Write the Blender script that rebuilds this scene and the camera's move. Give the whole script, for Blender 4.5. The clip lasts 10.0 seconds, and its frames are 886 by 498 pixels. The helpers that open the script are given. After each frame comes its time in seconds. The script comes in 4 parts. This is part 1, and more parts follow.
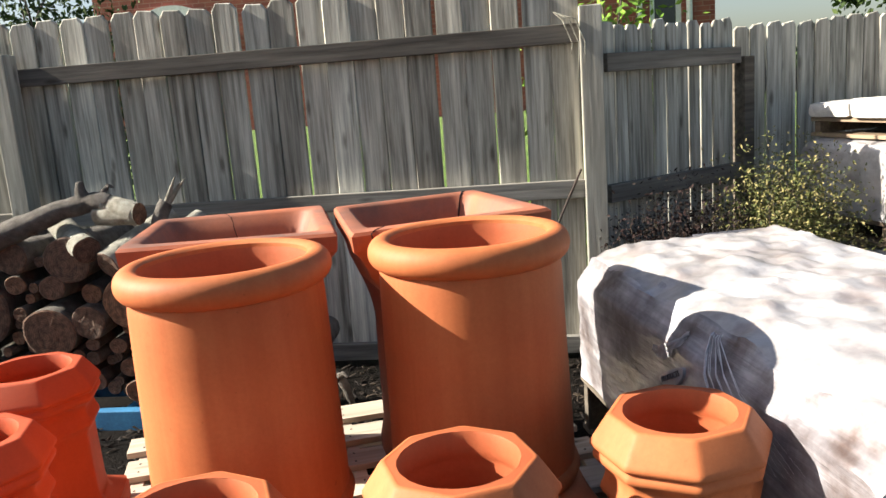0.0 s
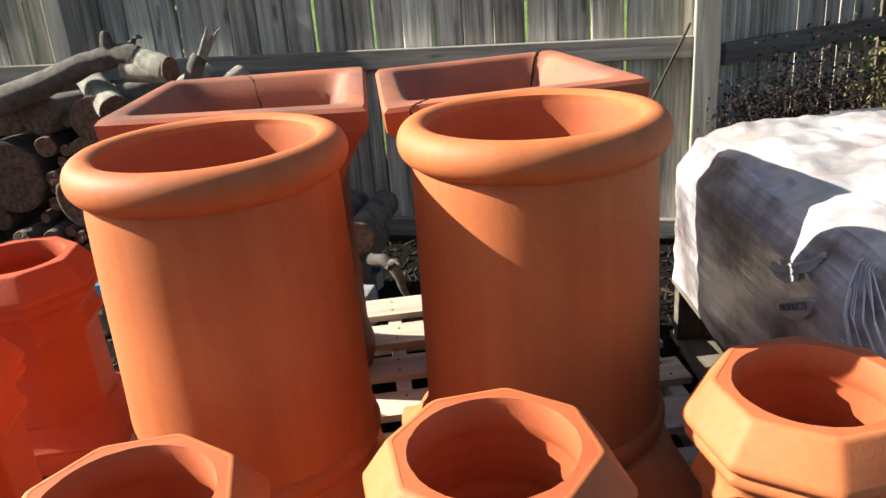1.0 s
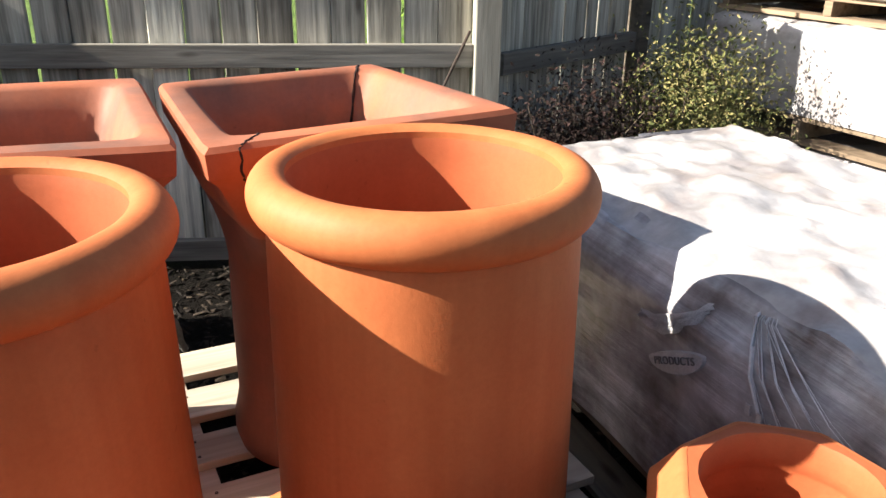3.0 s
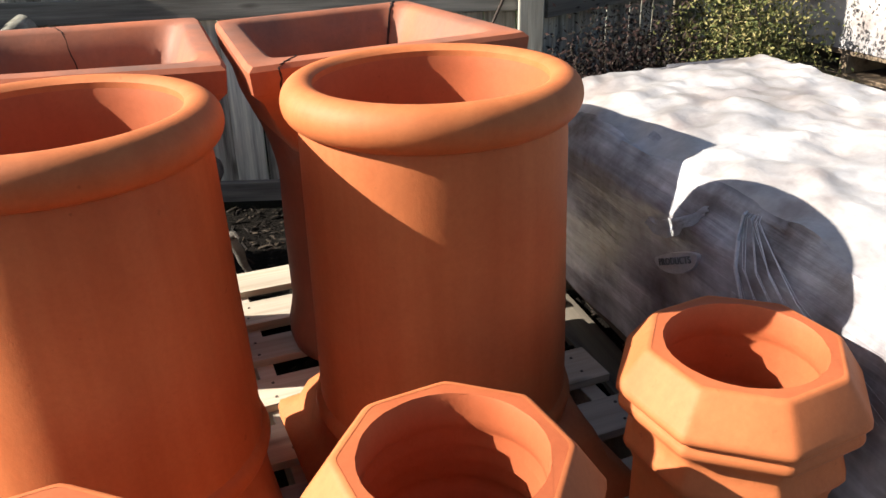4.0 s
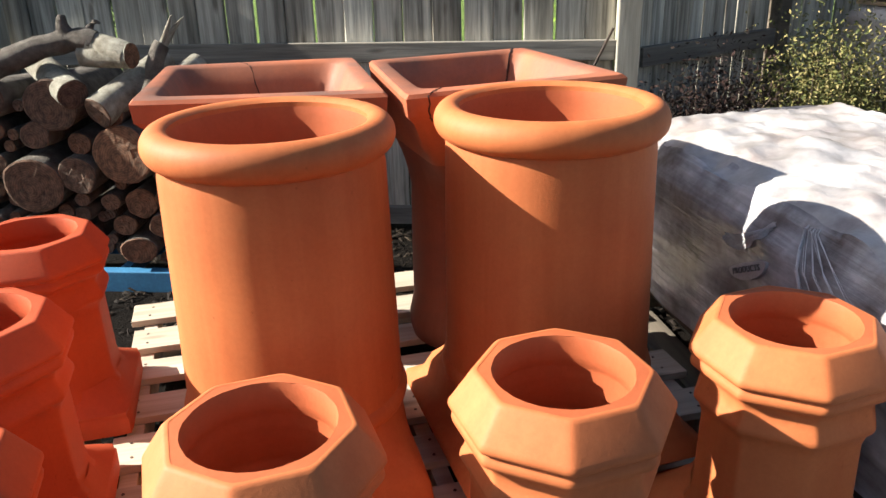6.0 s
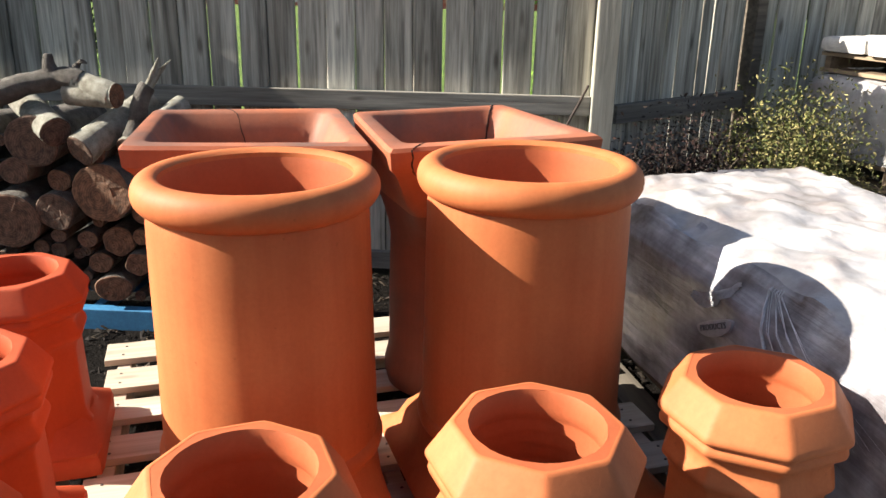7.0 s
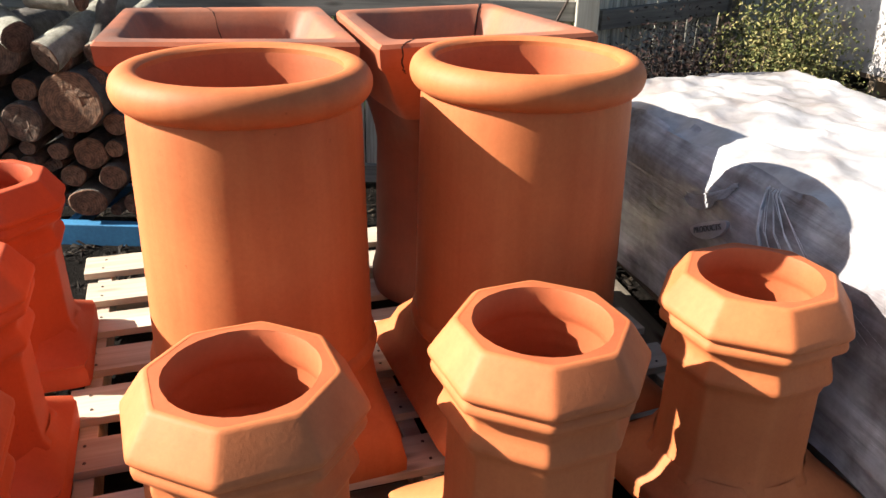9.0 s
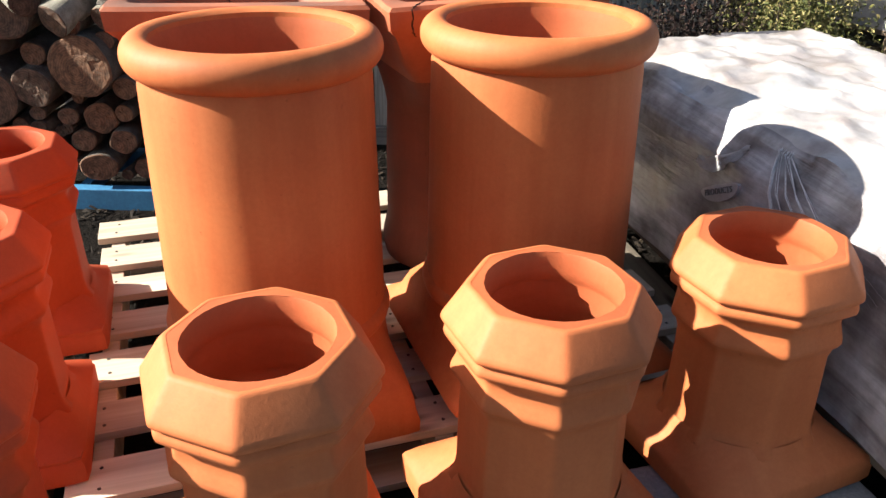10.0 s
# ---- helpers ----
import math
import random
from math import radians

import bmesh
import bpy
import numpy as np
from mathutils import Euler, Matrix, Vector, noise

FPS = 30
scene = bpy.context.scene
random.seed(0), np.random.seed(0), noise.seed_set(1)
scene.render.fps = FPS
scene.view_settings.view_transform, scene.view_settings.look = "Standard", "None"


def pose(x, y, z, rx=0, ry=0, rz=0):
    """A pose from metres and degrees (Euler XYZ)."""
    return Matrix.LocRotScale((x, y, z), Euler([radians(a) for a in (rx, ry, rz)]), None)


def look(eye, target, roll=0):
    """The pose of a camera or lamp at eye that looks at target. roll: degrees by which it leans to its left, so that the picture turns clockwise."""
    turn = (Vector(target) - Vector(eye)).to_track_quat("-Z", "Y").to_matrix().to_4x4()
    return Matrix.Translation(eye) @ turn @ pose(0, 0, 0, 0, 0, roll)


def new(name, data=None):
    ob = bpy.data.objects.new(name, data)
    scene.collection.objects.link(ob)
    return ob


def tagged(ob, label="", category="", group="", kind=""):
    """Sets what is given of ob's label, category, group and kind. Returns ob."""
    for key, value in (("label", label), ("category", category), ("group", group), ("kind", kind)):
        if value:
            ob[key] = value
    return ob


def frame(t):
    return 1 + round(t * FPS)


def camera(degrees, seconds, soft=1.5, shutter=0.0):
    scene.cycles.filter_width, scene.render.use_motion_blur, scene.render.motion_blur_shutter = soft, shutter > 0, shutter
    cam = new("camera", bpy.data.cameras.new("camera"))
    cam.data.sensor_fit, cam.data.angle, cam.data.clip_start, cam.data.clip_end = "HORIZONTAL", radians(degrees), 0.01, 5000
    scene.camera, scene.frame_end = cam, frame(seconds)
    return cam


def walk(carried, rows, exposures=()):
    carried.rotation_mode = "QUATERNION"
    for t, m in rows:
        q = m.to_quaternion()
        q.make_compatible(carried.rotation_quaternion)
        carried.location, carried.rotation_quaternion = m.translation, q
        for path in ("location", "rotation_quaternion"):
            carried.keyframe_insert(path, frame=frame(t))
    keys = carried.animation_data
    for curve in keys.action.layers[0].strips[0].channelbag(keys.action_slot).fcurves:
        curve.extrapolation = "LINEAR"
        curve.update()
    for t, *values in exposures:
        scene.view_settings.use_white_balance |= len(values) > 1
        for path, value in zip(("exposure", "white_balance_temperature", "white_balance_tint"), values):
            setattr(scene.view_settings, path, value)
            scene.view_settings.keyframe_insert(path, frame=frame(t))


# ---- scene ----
cam = camera(58.3, 10.0)
PATH = [
    (0, (0.356, 0.39, 1.376), (0.106, 2.336, 0.986), -4.32),
    (0.5, (0.363, 0.631, 1.326), (-0.011, 2.543, 0.875), -3.71),
    (1, (0.361, 0.844, 1.339), (-0.112, 2.647, 0.615), -4.45),
    (1.5, (0.306, 0.946, 1.332), (-0.239, 2.714, 0.573), -5.26),
    (2, (0.167, 1.087, 1.337), (0.019, 2.915, 0.54), -1.83),
    (2.5, (0.104, 1.157, 1.352), (0.248, 2.991, 0.566), 1.7),
    (2.7, (0.097, 1.17, 1.358), (0.301, 2.921, 0.65), 0.94),
    (3.8, (0.121, 1.047, 1.316), (0.32, 2.751, 0.5), 1.18),
    (4, (0.175, 0.959, 1.33), (0.209, 2.766, 0.474), -1.65),
    (4.5, (0.215, 0.745, 1.339), (0.045, 2.564, 0.526), -2.62),
    (5, (0.163, 0.657, 1.352), (-0.088, 2.49, 0.592), -3.08),
    (6.5, (0.109, 0.586, 1.385), (-0.013, 2.449, 0.666), -0.07),
    (7, (0.098, 0.565, 1.404), (-0.002, 2.456, 0.761), 1.17),
    (7.5, (0.078, 0.553, 1.393), (0.016, 2.458, 0.787), 1.78),
    (8, (0.066, 0.574, 1.378), (0.029, 2.474, 0.755), 1.17),
    (8.5, (0.06, 0.591, 1.36), (0.031, 2.451, 0.624), 1.42),
    (9, (0.054, 0.591, 1.349), (0.028, 2.412, 0.523), 1.36),
    (9.5, (0.046, 0.587, 1.352), (0.016, 2.381, 0.469), 1.12),
    (10, (0.048, 0.586, 1.359), (0.003, 2.364, 0.444), 0.8),
]
walk(cam, [(t, look(eye, target, roll)) for t, eye, target, roll in PATH],
     exposures=[(0.0, 1.68), (1.5, 1.60), (2.2, 1.78), (2.7, 1.80), (4.0, 1.47), (5.0, 1.61), (7.0, 1.64), (9.0, 1.73), (10.0, 1.73)])

# ---- light ----
SUN_AZ, SUN_EL = 182.6, 31.0   # degrees: where the sun stands, counted from +x towards +y, and its height
sun_data = bpy.data.lights.new("sun", "SUN")
sun_data.energy, sun_data.angle, sun_data.color = 5.0, radians(0.5), (1.0, 0.93, 0.82)
sun_way = Vector((math.cos(radians(SUN_AZ)) * math.cos(radians(SUN_EL)), math.sin(radians(SUN_AZ)) * math.cos(radians(SUN_EL)), math.sin(radians(SUN_EL))))
sun = new("sun", sun_data)
sun.matrix_world = look(sun_way * 30, (0, 0, 0))
world = bpy.data.worlds.new("sky")
scene.world = world
world.use_nodes = True
wn = world.node_tree.nodes
sky = wn.new("ShaderNodeTexSky")
sky.sky_type, sky.sun_disc = "NISHITA", False
sky.sun_elevation, sky.sun_rotation = radians(SUN_EL), radians(90 - SUN_AZ)
sky.dust_density = 2.0
wn["Background"].inputs["Strength"].default_value = 0.049
world.node_tree.links.new(sky.outputs["Color"], wn["Background"].inputs["Color"])


# ---- materials ----
def mat(name, base, rough=0.8, metal=0.0):
    m = bpy.data.materials.new(name)
    m.use_nodes = True
    b = m.node_tree.nodes["Principled BSDF"]
    b.inputs["Base Color"].default_value = (*base, 1)
    b.inputs["Roughness"].default_value = rough
    b.inputs["Metallic"].default_value = metal
    return m, m.node_tree, b


def node(nt, kind, **values):
    n = nt.nodes.new(kind)
    for k, v in values.items():
        n.inputs[k.replace("_", " ")].default_value = v
    return n


def coords(nt, scale=(1, 1, 1), space="Object", spin=True):
    tc = nt.nodes.new("ShaderNodeTexCoord")
    mp = nt.nodes.new("ShaderNodeMapping")
    mp.inputs["Scale"].default_value = scale
    nt.links.new(tc.outputs[space], mp.inputs["Vector"])
    if spin:
        info = nt.nodes.new("ShaderNodeObjectInfo")
        mul = nt.nodes.new("ShaderNodeMath")
        mul.operation, mul.inputs[1].default_value = "MULTIPLY", 37.0
        nt.links.new(info.outputs["Random"], mul.inputs[0])
        nt.links.new(mul.outputs[0], mp.inputs["Location"])
    return mp.outputs["Vector"]


def noise_tex(nt, vec, scale, detail=6.0, rough=0.6):
    n = nt.nodes.new("ShaderNodeTexNoise")
    n.inputs["Scale"].default_value, n.inputs["Detail"].default_value, n.inputs["Roughness"].default_value = scale, detail, rough
    nt.links.new(vec, n.inputs["Vector"])
    return n.outputs["Fac"]


def ramp(nt, fac, *stops):
    r = nt.nodes.new("ShaderNodeValToRGB")
    e = r.color_ramp.elements
    while len(e) < len(stops):
        e.new(0.5)
    for i, (p, c) in enumerate(stops):
        e[i].position, e[i].color = p, (*c, 1)
    nt.links.new(fac, r.inputs["Fac"])
    return r.outputs["Color"]


def mix(nt, a, b, fac, mode="MIX"):
    m = nt.nodes.new("ShaderNodeMix")
    m.data_type, m.blend_type = "RGBA", mode
    for sock, val in ((m.inputs["A"], a), (m.inputs["B"], b), (m.inputs["Factor"], fac)):
        if isinstance(val, (int, float)):
            sock.default_value = val
        elif isinstance(val, tuple):
            sock.default_value = (*val, 1)
        else:
            nt.links.new(val, sock)
    return m.outputs["Result"]


def bump(nt, b, height, strength, dist=0.005):
    n = nt.nodes.new("ShaderNodeBump")
    n.inputs["Strength"].default_value, n.inputs["Distance"].default_value = strength, dist
    nt.links.new(height, n.inputs["Height"])
    nt.links.new(n.outputs["Normal"], b.inputs["Normal"])


def clay_material(name, light, dark, streaks):
    m, nt, b = mat(name, light, 0.64)
    v = coords(nt)
    big = noise_tex(nt, v, 3.5, 5)
    fine = noise_tex(nt, v, 120, 4, 0.7)
    col = ramp(nt, big, (0.3, dark), (0.7, light))
    st = noise_tex(nt, coords(nt, (22, 22, 1.2)), 1.0, 4)
    col = mix(nt, col, ramp(nt, st, (0.35, (0.9, 0.8, 0.72)), (0.5, (1, 0.97, 0.95)), (0.68, (1.12, 1.16, 1.2))), streaks, "MULTIPLY")
    col = mix(nt, col, ramp(nt, fine, (0.3, (0.86, 0.84, 0.82)), (0.65, (1, 1, 1))), 0.6, "MULTIPLY")
    pits = ramp(nt, noise_tex(nt, v, 42, 3), (0.22, (0.35, 0.3, 0.28)), (0.30, (1, 1, 1)))
    col = mix(nt, col, pits, 0.5, "MULTIPLY")
    nt.links.new(col, b.inputs["Base Color"])
    bump(nt, b, fine, 0.28, 0.0015)
    b.inputs["Specular IOR Level"].default_value = 0.3
    return m


def grained_material(name, light, dark, along, rough=0.85, tint=0.35, depth=0.004):
    """Wood with its grain along the axis 'along' of the object."""
    m, nt, b = mat(name, light, rough)
    s = [38.0, 38.0, 38.0]
    s["xyz".index(along)] = 1.6
    v = coords(nt, tuple(s))
    g = noise_tex(nt, v, 1.0, 8, 0.65)
    s2 = [7.0, 7.0, 7.0]
    s2["xyz".index(along)] = 0.9
    patch = noise_tex(nt, coords(nt, tuple(s2)), 1.0, 3)
    col = ramp(nt, g, (0.33, dark), (0.64, light))
    col = mix(nt, col, ramp(nt, patch, (0.3, (0.62, 0.6, 0.58)), (0.7, (1.1, 1.08, 1.05))), 0.8, "MULTIPLY")
    info = nt.nodes.new("ShaderNodeObjectInfo")
    col = mix(nt, col, ramp(nt, info.outputs["Random"], (0.0, (0.62, 0.59, 0.55)), (0.3, (0.95, 0.96, 0.94)), (0.6, (0.84, 0.80, 0.74)), (1.0, (1.2, 1.19, 1.12))), tint * 2, "MULTIPLY")
    s3 = [16.0, 16.0, 16.0]
    s3["xyz".index(along)] = 4.5
    vor = nt.nodes.new("ShaderNodeTexVoronoi")
    vor.inputs["Scale"].default_value = 0.75
    nt.links.new(coords(nt, tuple(s3)), vor.inputs["Vector"])
    col = mix(nt, col, ramp(nt, vor.outputs["Distance"], (0.07, (0.3, 0.27, 0.25)), (0.2, (1, 1, 1))), 0.8, "MULTIPLY")
    stain = noise_tex(nt, coords(nt, tuple(q * 0.45 for q in s2)), 1.0, 5, 0.65)
    col = mix(nt, col, ramp(nt, stain, (0.36, (0.5, 0.49, 0.48)), (0.56, (1, 1, 1))), tint * 2, "MULTIPLY")
    nt.links.new(col, b.inputs["Base Color"])
    bump(nt, b, g, 0.6, depth)
    b.inputs["Specular IOR Level"].default_value = 0.2
    return m


def mottled(name, a, c, scale, rough=0.9, bumpy=0.5, dist=0.01, space="Object"):
    m, nt, b = mat(name, a, rough)
    v = coords(nt, space=space)
    n1 = noise_tex(nt, v, scale, 6)
    n2 = noise_tex(nt, v, scale * 9, 4, 0.7)
    col = ramp(nt, n1, (0.32, c), (0.68, a))
    col = mix(nt, col, ramp(nt, n2, (0.3, (0.7, 0.7, 0.7)), (0.7, (1.12, 1.12, 1.12))), 0.7, "MULTIPLY")
    nt.links.new(col, b.inputs["Base Color"])
    bump(nt, b, n2, bumpy, dist)
    return m


CLAY = clay_material("terracotta", (0.52, 0.168, 0.056), (0.43, 0.122, 0.041), 0.5)
CLAY_SANDY = clay_material("sandy_terracotta", (0.525, 0.163, 0.057), (0.43, 0.124, 0.044), 0.4)
CLAY_RED = clay_material("red_terracotta", (0.44, 0.08, 0.026), (0.36, 0.06, 0.02), 0.3)
CLAY_OLD = clay_material("weathered_terracotta", (0.41, 0.125, 0.057), (0.29, 0.088, 0.048), 0.4)
FENCE_WOOD = grained_material("weathered_fence_wood", (0.74, 0.735, 0.67), (0.215, 0.210, 0.188), "z", tint=0.42)
GREY_RAIL = grained_material("silvery_rail_wood", (0.33, 0.32, 0.295), (0.14, 0.134, 0.124), "x")
RAIL_WOOD = grained_material("weathered_rail_wood", (0.25, 0.23, 0.205), (0.11, 0.10, 0.09), "x")
POST_WOOD = grained_material("weathered_post_wood", (0.50, 0.495, 0.45), (0.27, 0.265, 0.24), "z")
PALLET_WOOD = grained_material("new_pallet_wood", (0.68, 0.615, 0.52), (0.49, 0.42, 0.335), "x", tint=0.24, depth=0.001)
OLD_PALLET = grained_material("grey_pallet_wood", (0.22, 0.19, 0.155), (0.11, 0.095, 0.08), "x")
CLAY_STAINED = clay_material("sooty_stained_terracotta", (0.46, 0.145, 0.068), (0.15, 0.088, 0.07), 0.4)
# lining clay, made redder and darker to paint in the shade inside the flues
CLAY_INNER = clay_material("gritty_shaded_inner_terracotta", (0.47, 0.125, 0.046), (0.33, 0.080, 0.030), 0.2)
# dark clay for the square pots' columns: their shade is painted into the colour
CLAY_SHADED = clay_material("shade_darkened_terracotta", (0.23, 0.066, 0.036), (0.12, 0.042, 0.028), 0.6)
CRACK = mottled("crack_shadow", (0.03, 0.012, 0.008), (0.02, 0.008, 0.006), 40, bumpy=0.1)
NAIL = mottled("rusty_nail", (0.10, 0.075, 0.06), (0.05, 0.04, 0.03), 60, rough=0.7, bumpy=0.1)
SOIL = mottled("dark_mulch_soil", (0.013, 0.010, 0.008), (0.005, 0.004, 0.003), 9, bumpy=1.0, dist=0.03)

SOIL.node_tree.nodes["Principled BSDF"].inputs["Specular IOR Level"].default_value = 0.08


def smooth_shade(me):
    me.polygons.foreach_set("use_smooth", [True] * len(me.polygons))


def part(name, bm, material, parent=None, label="", smooth=False, m=None):
    """Links a bmesh as one mesh object, under a thing or a part if one is given."""
    me = bpy.data.meshes.new(name)
    bmesh.ops.recalc_face_normals(bm, faces=bm.faces)
    if smooth:
        for e in bm.edges:
            e.smooth = e.calc_face_angle(0) < radians(42)
    bm.to_mesh(me)
    bm.free()
    me.materials.append(material)
    if smooth:
        smooth_shade(me)
    ob = new(name, me)
    if m is not None:
        ob.matrix_basis = m
    if parent is not None:
        ob.parent = parent
    if label:
        ob["label"] = label
    return ob


def shared(name, me, parent, m):
    ob = new(name, me)
    ob.parent = parent
    ob.matrix_basis = m
    return ob


def thing(name, m, label, category, group="", kind=""):
    ob = new(name)
    ob.empty_display_size = 0.05
    ob.matrix_basis = m
    return tagged(ob, label, category, group, kind)


def box(bm, x0, x1, y0, y1, z0, z1, bevel=0.0, m=None):
    r = bmesh.ops.create_cube(bm, size=1.0)
    vs = r["verts"]
    for v in vs:
        v.co = Vector(((x0 + x1) / 2 + v.co.x * (x1 - x0), (y0 + y1) / 2 + v.co.y * (y1 - y0), (z0 + z1) / 2 + v.co.z * (z1 - z0)))
    if bevel:
        es = {e for v in vs for e in v.link_edges}
        out = bmesh.ops.bevel(bm, geom=list(es), offset=bevel, segments=2, affect="EDGES", profile=0.6)
        vs = list({v for f in out["faces"] for v in f.verts} | {v for v in vs if v.is_valid})
    if m is not None:
        bmesh.ops.transform(bm, matrix=m, verts=[v for v in vs if v.is_valid])
    return bm


def loft(bm, loops, cap_start=False, cap_end=False):
    """Joins rings of points, each of the same length, by faces."""
    rings = [[bm.verts.new(p) for p in ring] for ring in loops]
    n = len(rings[0])
    for a, b in zip(rings, rings[1:]):
        for i in range(n):
            bm.faces.new((a[i], a[(i + 1) % n], b[(i + 1) % n], b[i]))
    if cap_start:
        bm.faces.new(rings[0])
    if cap_end:
        bm.faces.new(rings[-1])
    return bm


def spin_ring(r, z, n, squareness=0.0, turn=0.0, wob=0.0, seed=0.0):
    """A ring at height z: a circle, or with squareness 1 a square of half side r, its corners slightly rounded."""
    out = []
    for i in range(n):
        a = 2 * math.pi * i / n
        c, s = math.cos(a), math.sin(a)
        k = 1.0
        if squareness > 0:
            p = 2 + squareness ** 2 * 44
            k = (abs(c) ** p + abs(s) ** p) ** (-1 / p)
        rr = r * k
        if wob:
            rr *= 1 + wob * noise.noise(Vector((c * 1.3 + seed, s * 1.3, z * 4)))
        out.append((rr * math.cos(a + turn), rr * math.sin(a + turn), z))
    return out


def strand(pts, r, seg=6):
    """A thin tapered tube through points."""
    bm = bmesh.new()
    loops = []
    n = len(pts)
    for k, p in enumerate(pts):
        d = (Vector(pts[min(k + 1, n - 1)]) - Vector(pts[max(k - 1, 0)])).normalized()
        a = d.orthogonal().normalized()
        b = d.cross(a)
        rr = r[k] if isinstance(r, (list, tuple)) else r
        loops.append([Vector(p) + a * rr * math.cos(2 * math.pi * i / seg) + b * rr * math.sin(2 * math.pi * i / seg) for i in range(seg)])
    return loft(bm, loops, True, True)


TURN = 18.0   # degrees by which pallet and pots are turned


def uv(u, v, z=0.0):
    a = radians(TURN)
    return (u * math.cos(a) - v * math.sin(a), u * math.sin(a) + v * math.cos(a), z)


GROUND, DECK = 0.13, 0.27
FENCE_Y = 4.39

# ---- ground ----
bm = bmesh.new()
NX, NY = 60, 60
xs = [-1500, -300, -60, -20] + [-8 + 16 * i / NX for i in range(NX + 1)] + [20, 60, 300, 1500]
ys = [-1500, -300, -60, -20] + [-6 + 16 * i / NY for i in range(NY + 1)] + [20, 60, 300, 1500]


def ground_z(x, y):
    k = min(1.0, max(0.0, (y - 3.1) / 0.9))
    z = GROUND * (1 - k * k * (3 - 2 * k)) + -0.02 * k
    if -7 < x < 7 and -5 < y < 9:
        z += 0.012 * noise.noise(Vector((x * 2, y * 2, 0))) + 0.008 * noise.noise(Vector((x * 9, y * 9, 3)))
    return z - 0.012


grid = [[bm.verts.new((x, y, ground_z(x, y))) for x in xs] for y in ys]
for j in range(len(ys) - 1):
    for i in range(len(xs) - 1):
        bm.faces.new((grid[j][i], grid[j][i + 1], grid[j + 1][i + 1], grid[j + 1][i]))
ground = part("ground", bm, SOIL, smooth=True)
tagged(ground, "dark bare soil and mulch ground of a yard", "ground", kind="structure")


# ---- the fence ----
def picket_mesh(w, h, thick, seed):
    rnd = random.Random(seed)
    bm = bmesh.new()
    e = min(0.035, w * 0.26)
    prof = [(-w / 2, 0), (w / 2, 0), (w / 2, h - e), (w / 2 - e * 0.75, h), (-w / 2 + e * 0.75, h), (-w / 2, h - e)]
    prof = [(x + rnd.uniform(-0.002, 0.002), z + (rnd.uniform(-0.006, 0.006) if z > 0.1 else 0)) for x, z in prof]
    cut = 0.005   # worn front edges
    worn = [(x - math.copysign(cut, x), 0, z - (cut if z > 0.1 else 0)) for x, z in prof]
    loft(bm, [worn, [(x, cut, z) for x, z in prof], [(x, thick, z) for x, z in prof]], True, True)
    me = bpy.data.meshes.new("picket")
    bmesh.ops.recalc_face_normals(bm, faces=bm.faces)
    bm.to_mesh(me)
    bm.free()
    me.materials.append(FENCE_WOOD)
    return me


def fence_section(name, label, start, end, picket, height, rails, gap=0.006, base=0.0, rail_h=0.09, seed=1, rail_from=0.0, rail_to=0.0):
    """Pickets on rails between two points of the plan; the rails stand on the near side."""
    rnd = random.Random(seed)
    a, b = Vector((*start, 0)), Vector((*end, 0))
    run = (b - a).length
    turn = math.degrees(math.atan2(b.y - a.y, b.x - a.x))
    f = thing(name, pose(a.x, a.y, 0, 0, 0, turn), label, "fence", "wooden fence sections", "structure")
    kinds = [picket_mesh(picket, height, 0.018, seed * 10 + i) for i in range(5)]
    n = int(run / (picket + gap))
    step = run / n
    for i in range(n):
        shared("picket", kinds[rnd.randrange(5)], f, pose((i + 0.5) * step + rnd.uniform(-0.0025, 0.0025), rnd.uniform(0, 0.007), base + rnd.uniform(-0.012, 0.012), rnd.uniform(-0.3, 0.3), rnd.uniform(-0.28, 0.28), rnd.uniform(-1.5, 1.5)))
    for z in rails:
        bm = bmesh.new()
        box(bm, rail_from, run - rail_to, -0.042, -0.002, z - rail_h / 2, z + rail_h / 2, 0.004)
        part("rail", bm, RAIL_WOOD if z > 1.3 else GREY_RAIL, f, "dark weathered rail" if z > 1.3 else "silvery weathered rail")
    return f


def fence_post(x, y, size, top, turn=0.0, label="grey weathered square fence post"):
    bm = bmesh.new()
    box(bm, -size / 2, size / 2, -size / 2, size / 2, -0.05, top, 0.006)
    p = part("fence_post", bm, POST_WOOD, m=pose(x, y, 0, 0, 0, turn))
    return tagged(p, label, "fence post", "fence posts", "structure")


fence_section("fence_back", "weathered grey dog-eared picket fence with three rails", (-4.6, FENCE_Y), (0.58, FENCE_Y), 0.1345, 1.88, (0.045, 0.85, 1.60), gap=0.0044, seed=3)
fence_post(-2.36, FENCE_Y - 0.09, 0.105, 1.72)
fence_post(0.63, FENCE_Y - 0.03, 0.105, 1.72)
CORNER = (1.47, 5.1)
fence_section("fence_side", "weathered grey picket fence running away from the corner post", (0.68, FENCE_Y + 0.02), CORNER, 0.088, 1.64, (0.81, 1.45), gap=0.0042, seed=5)
fence_post(CORNER[0] + 0.05, CORNER[1] + 0.03, 0.09, 1.44, 40, "dark weathered fence post in the corner").data.materials[0] = OLD_PALLET
fence_section("fence_far", "weathered grey picket fence beyond the bush", (1.5, 5.25), (6.5, 5.6), 0.088, 1.62, (), gap=0.002, seed=7)


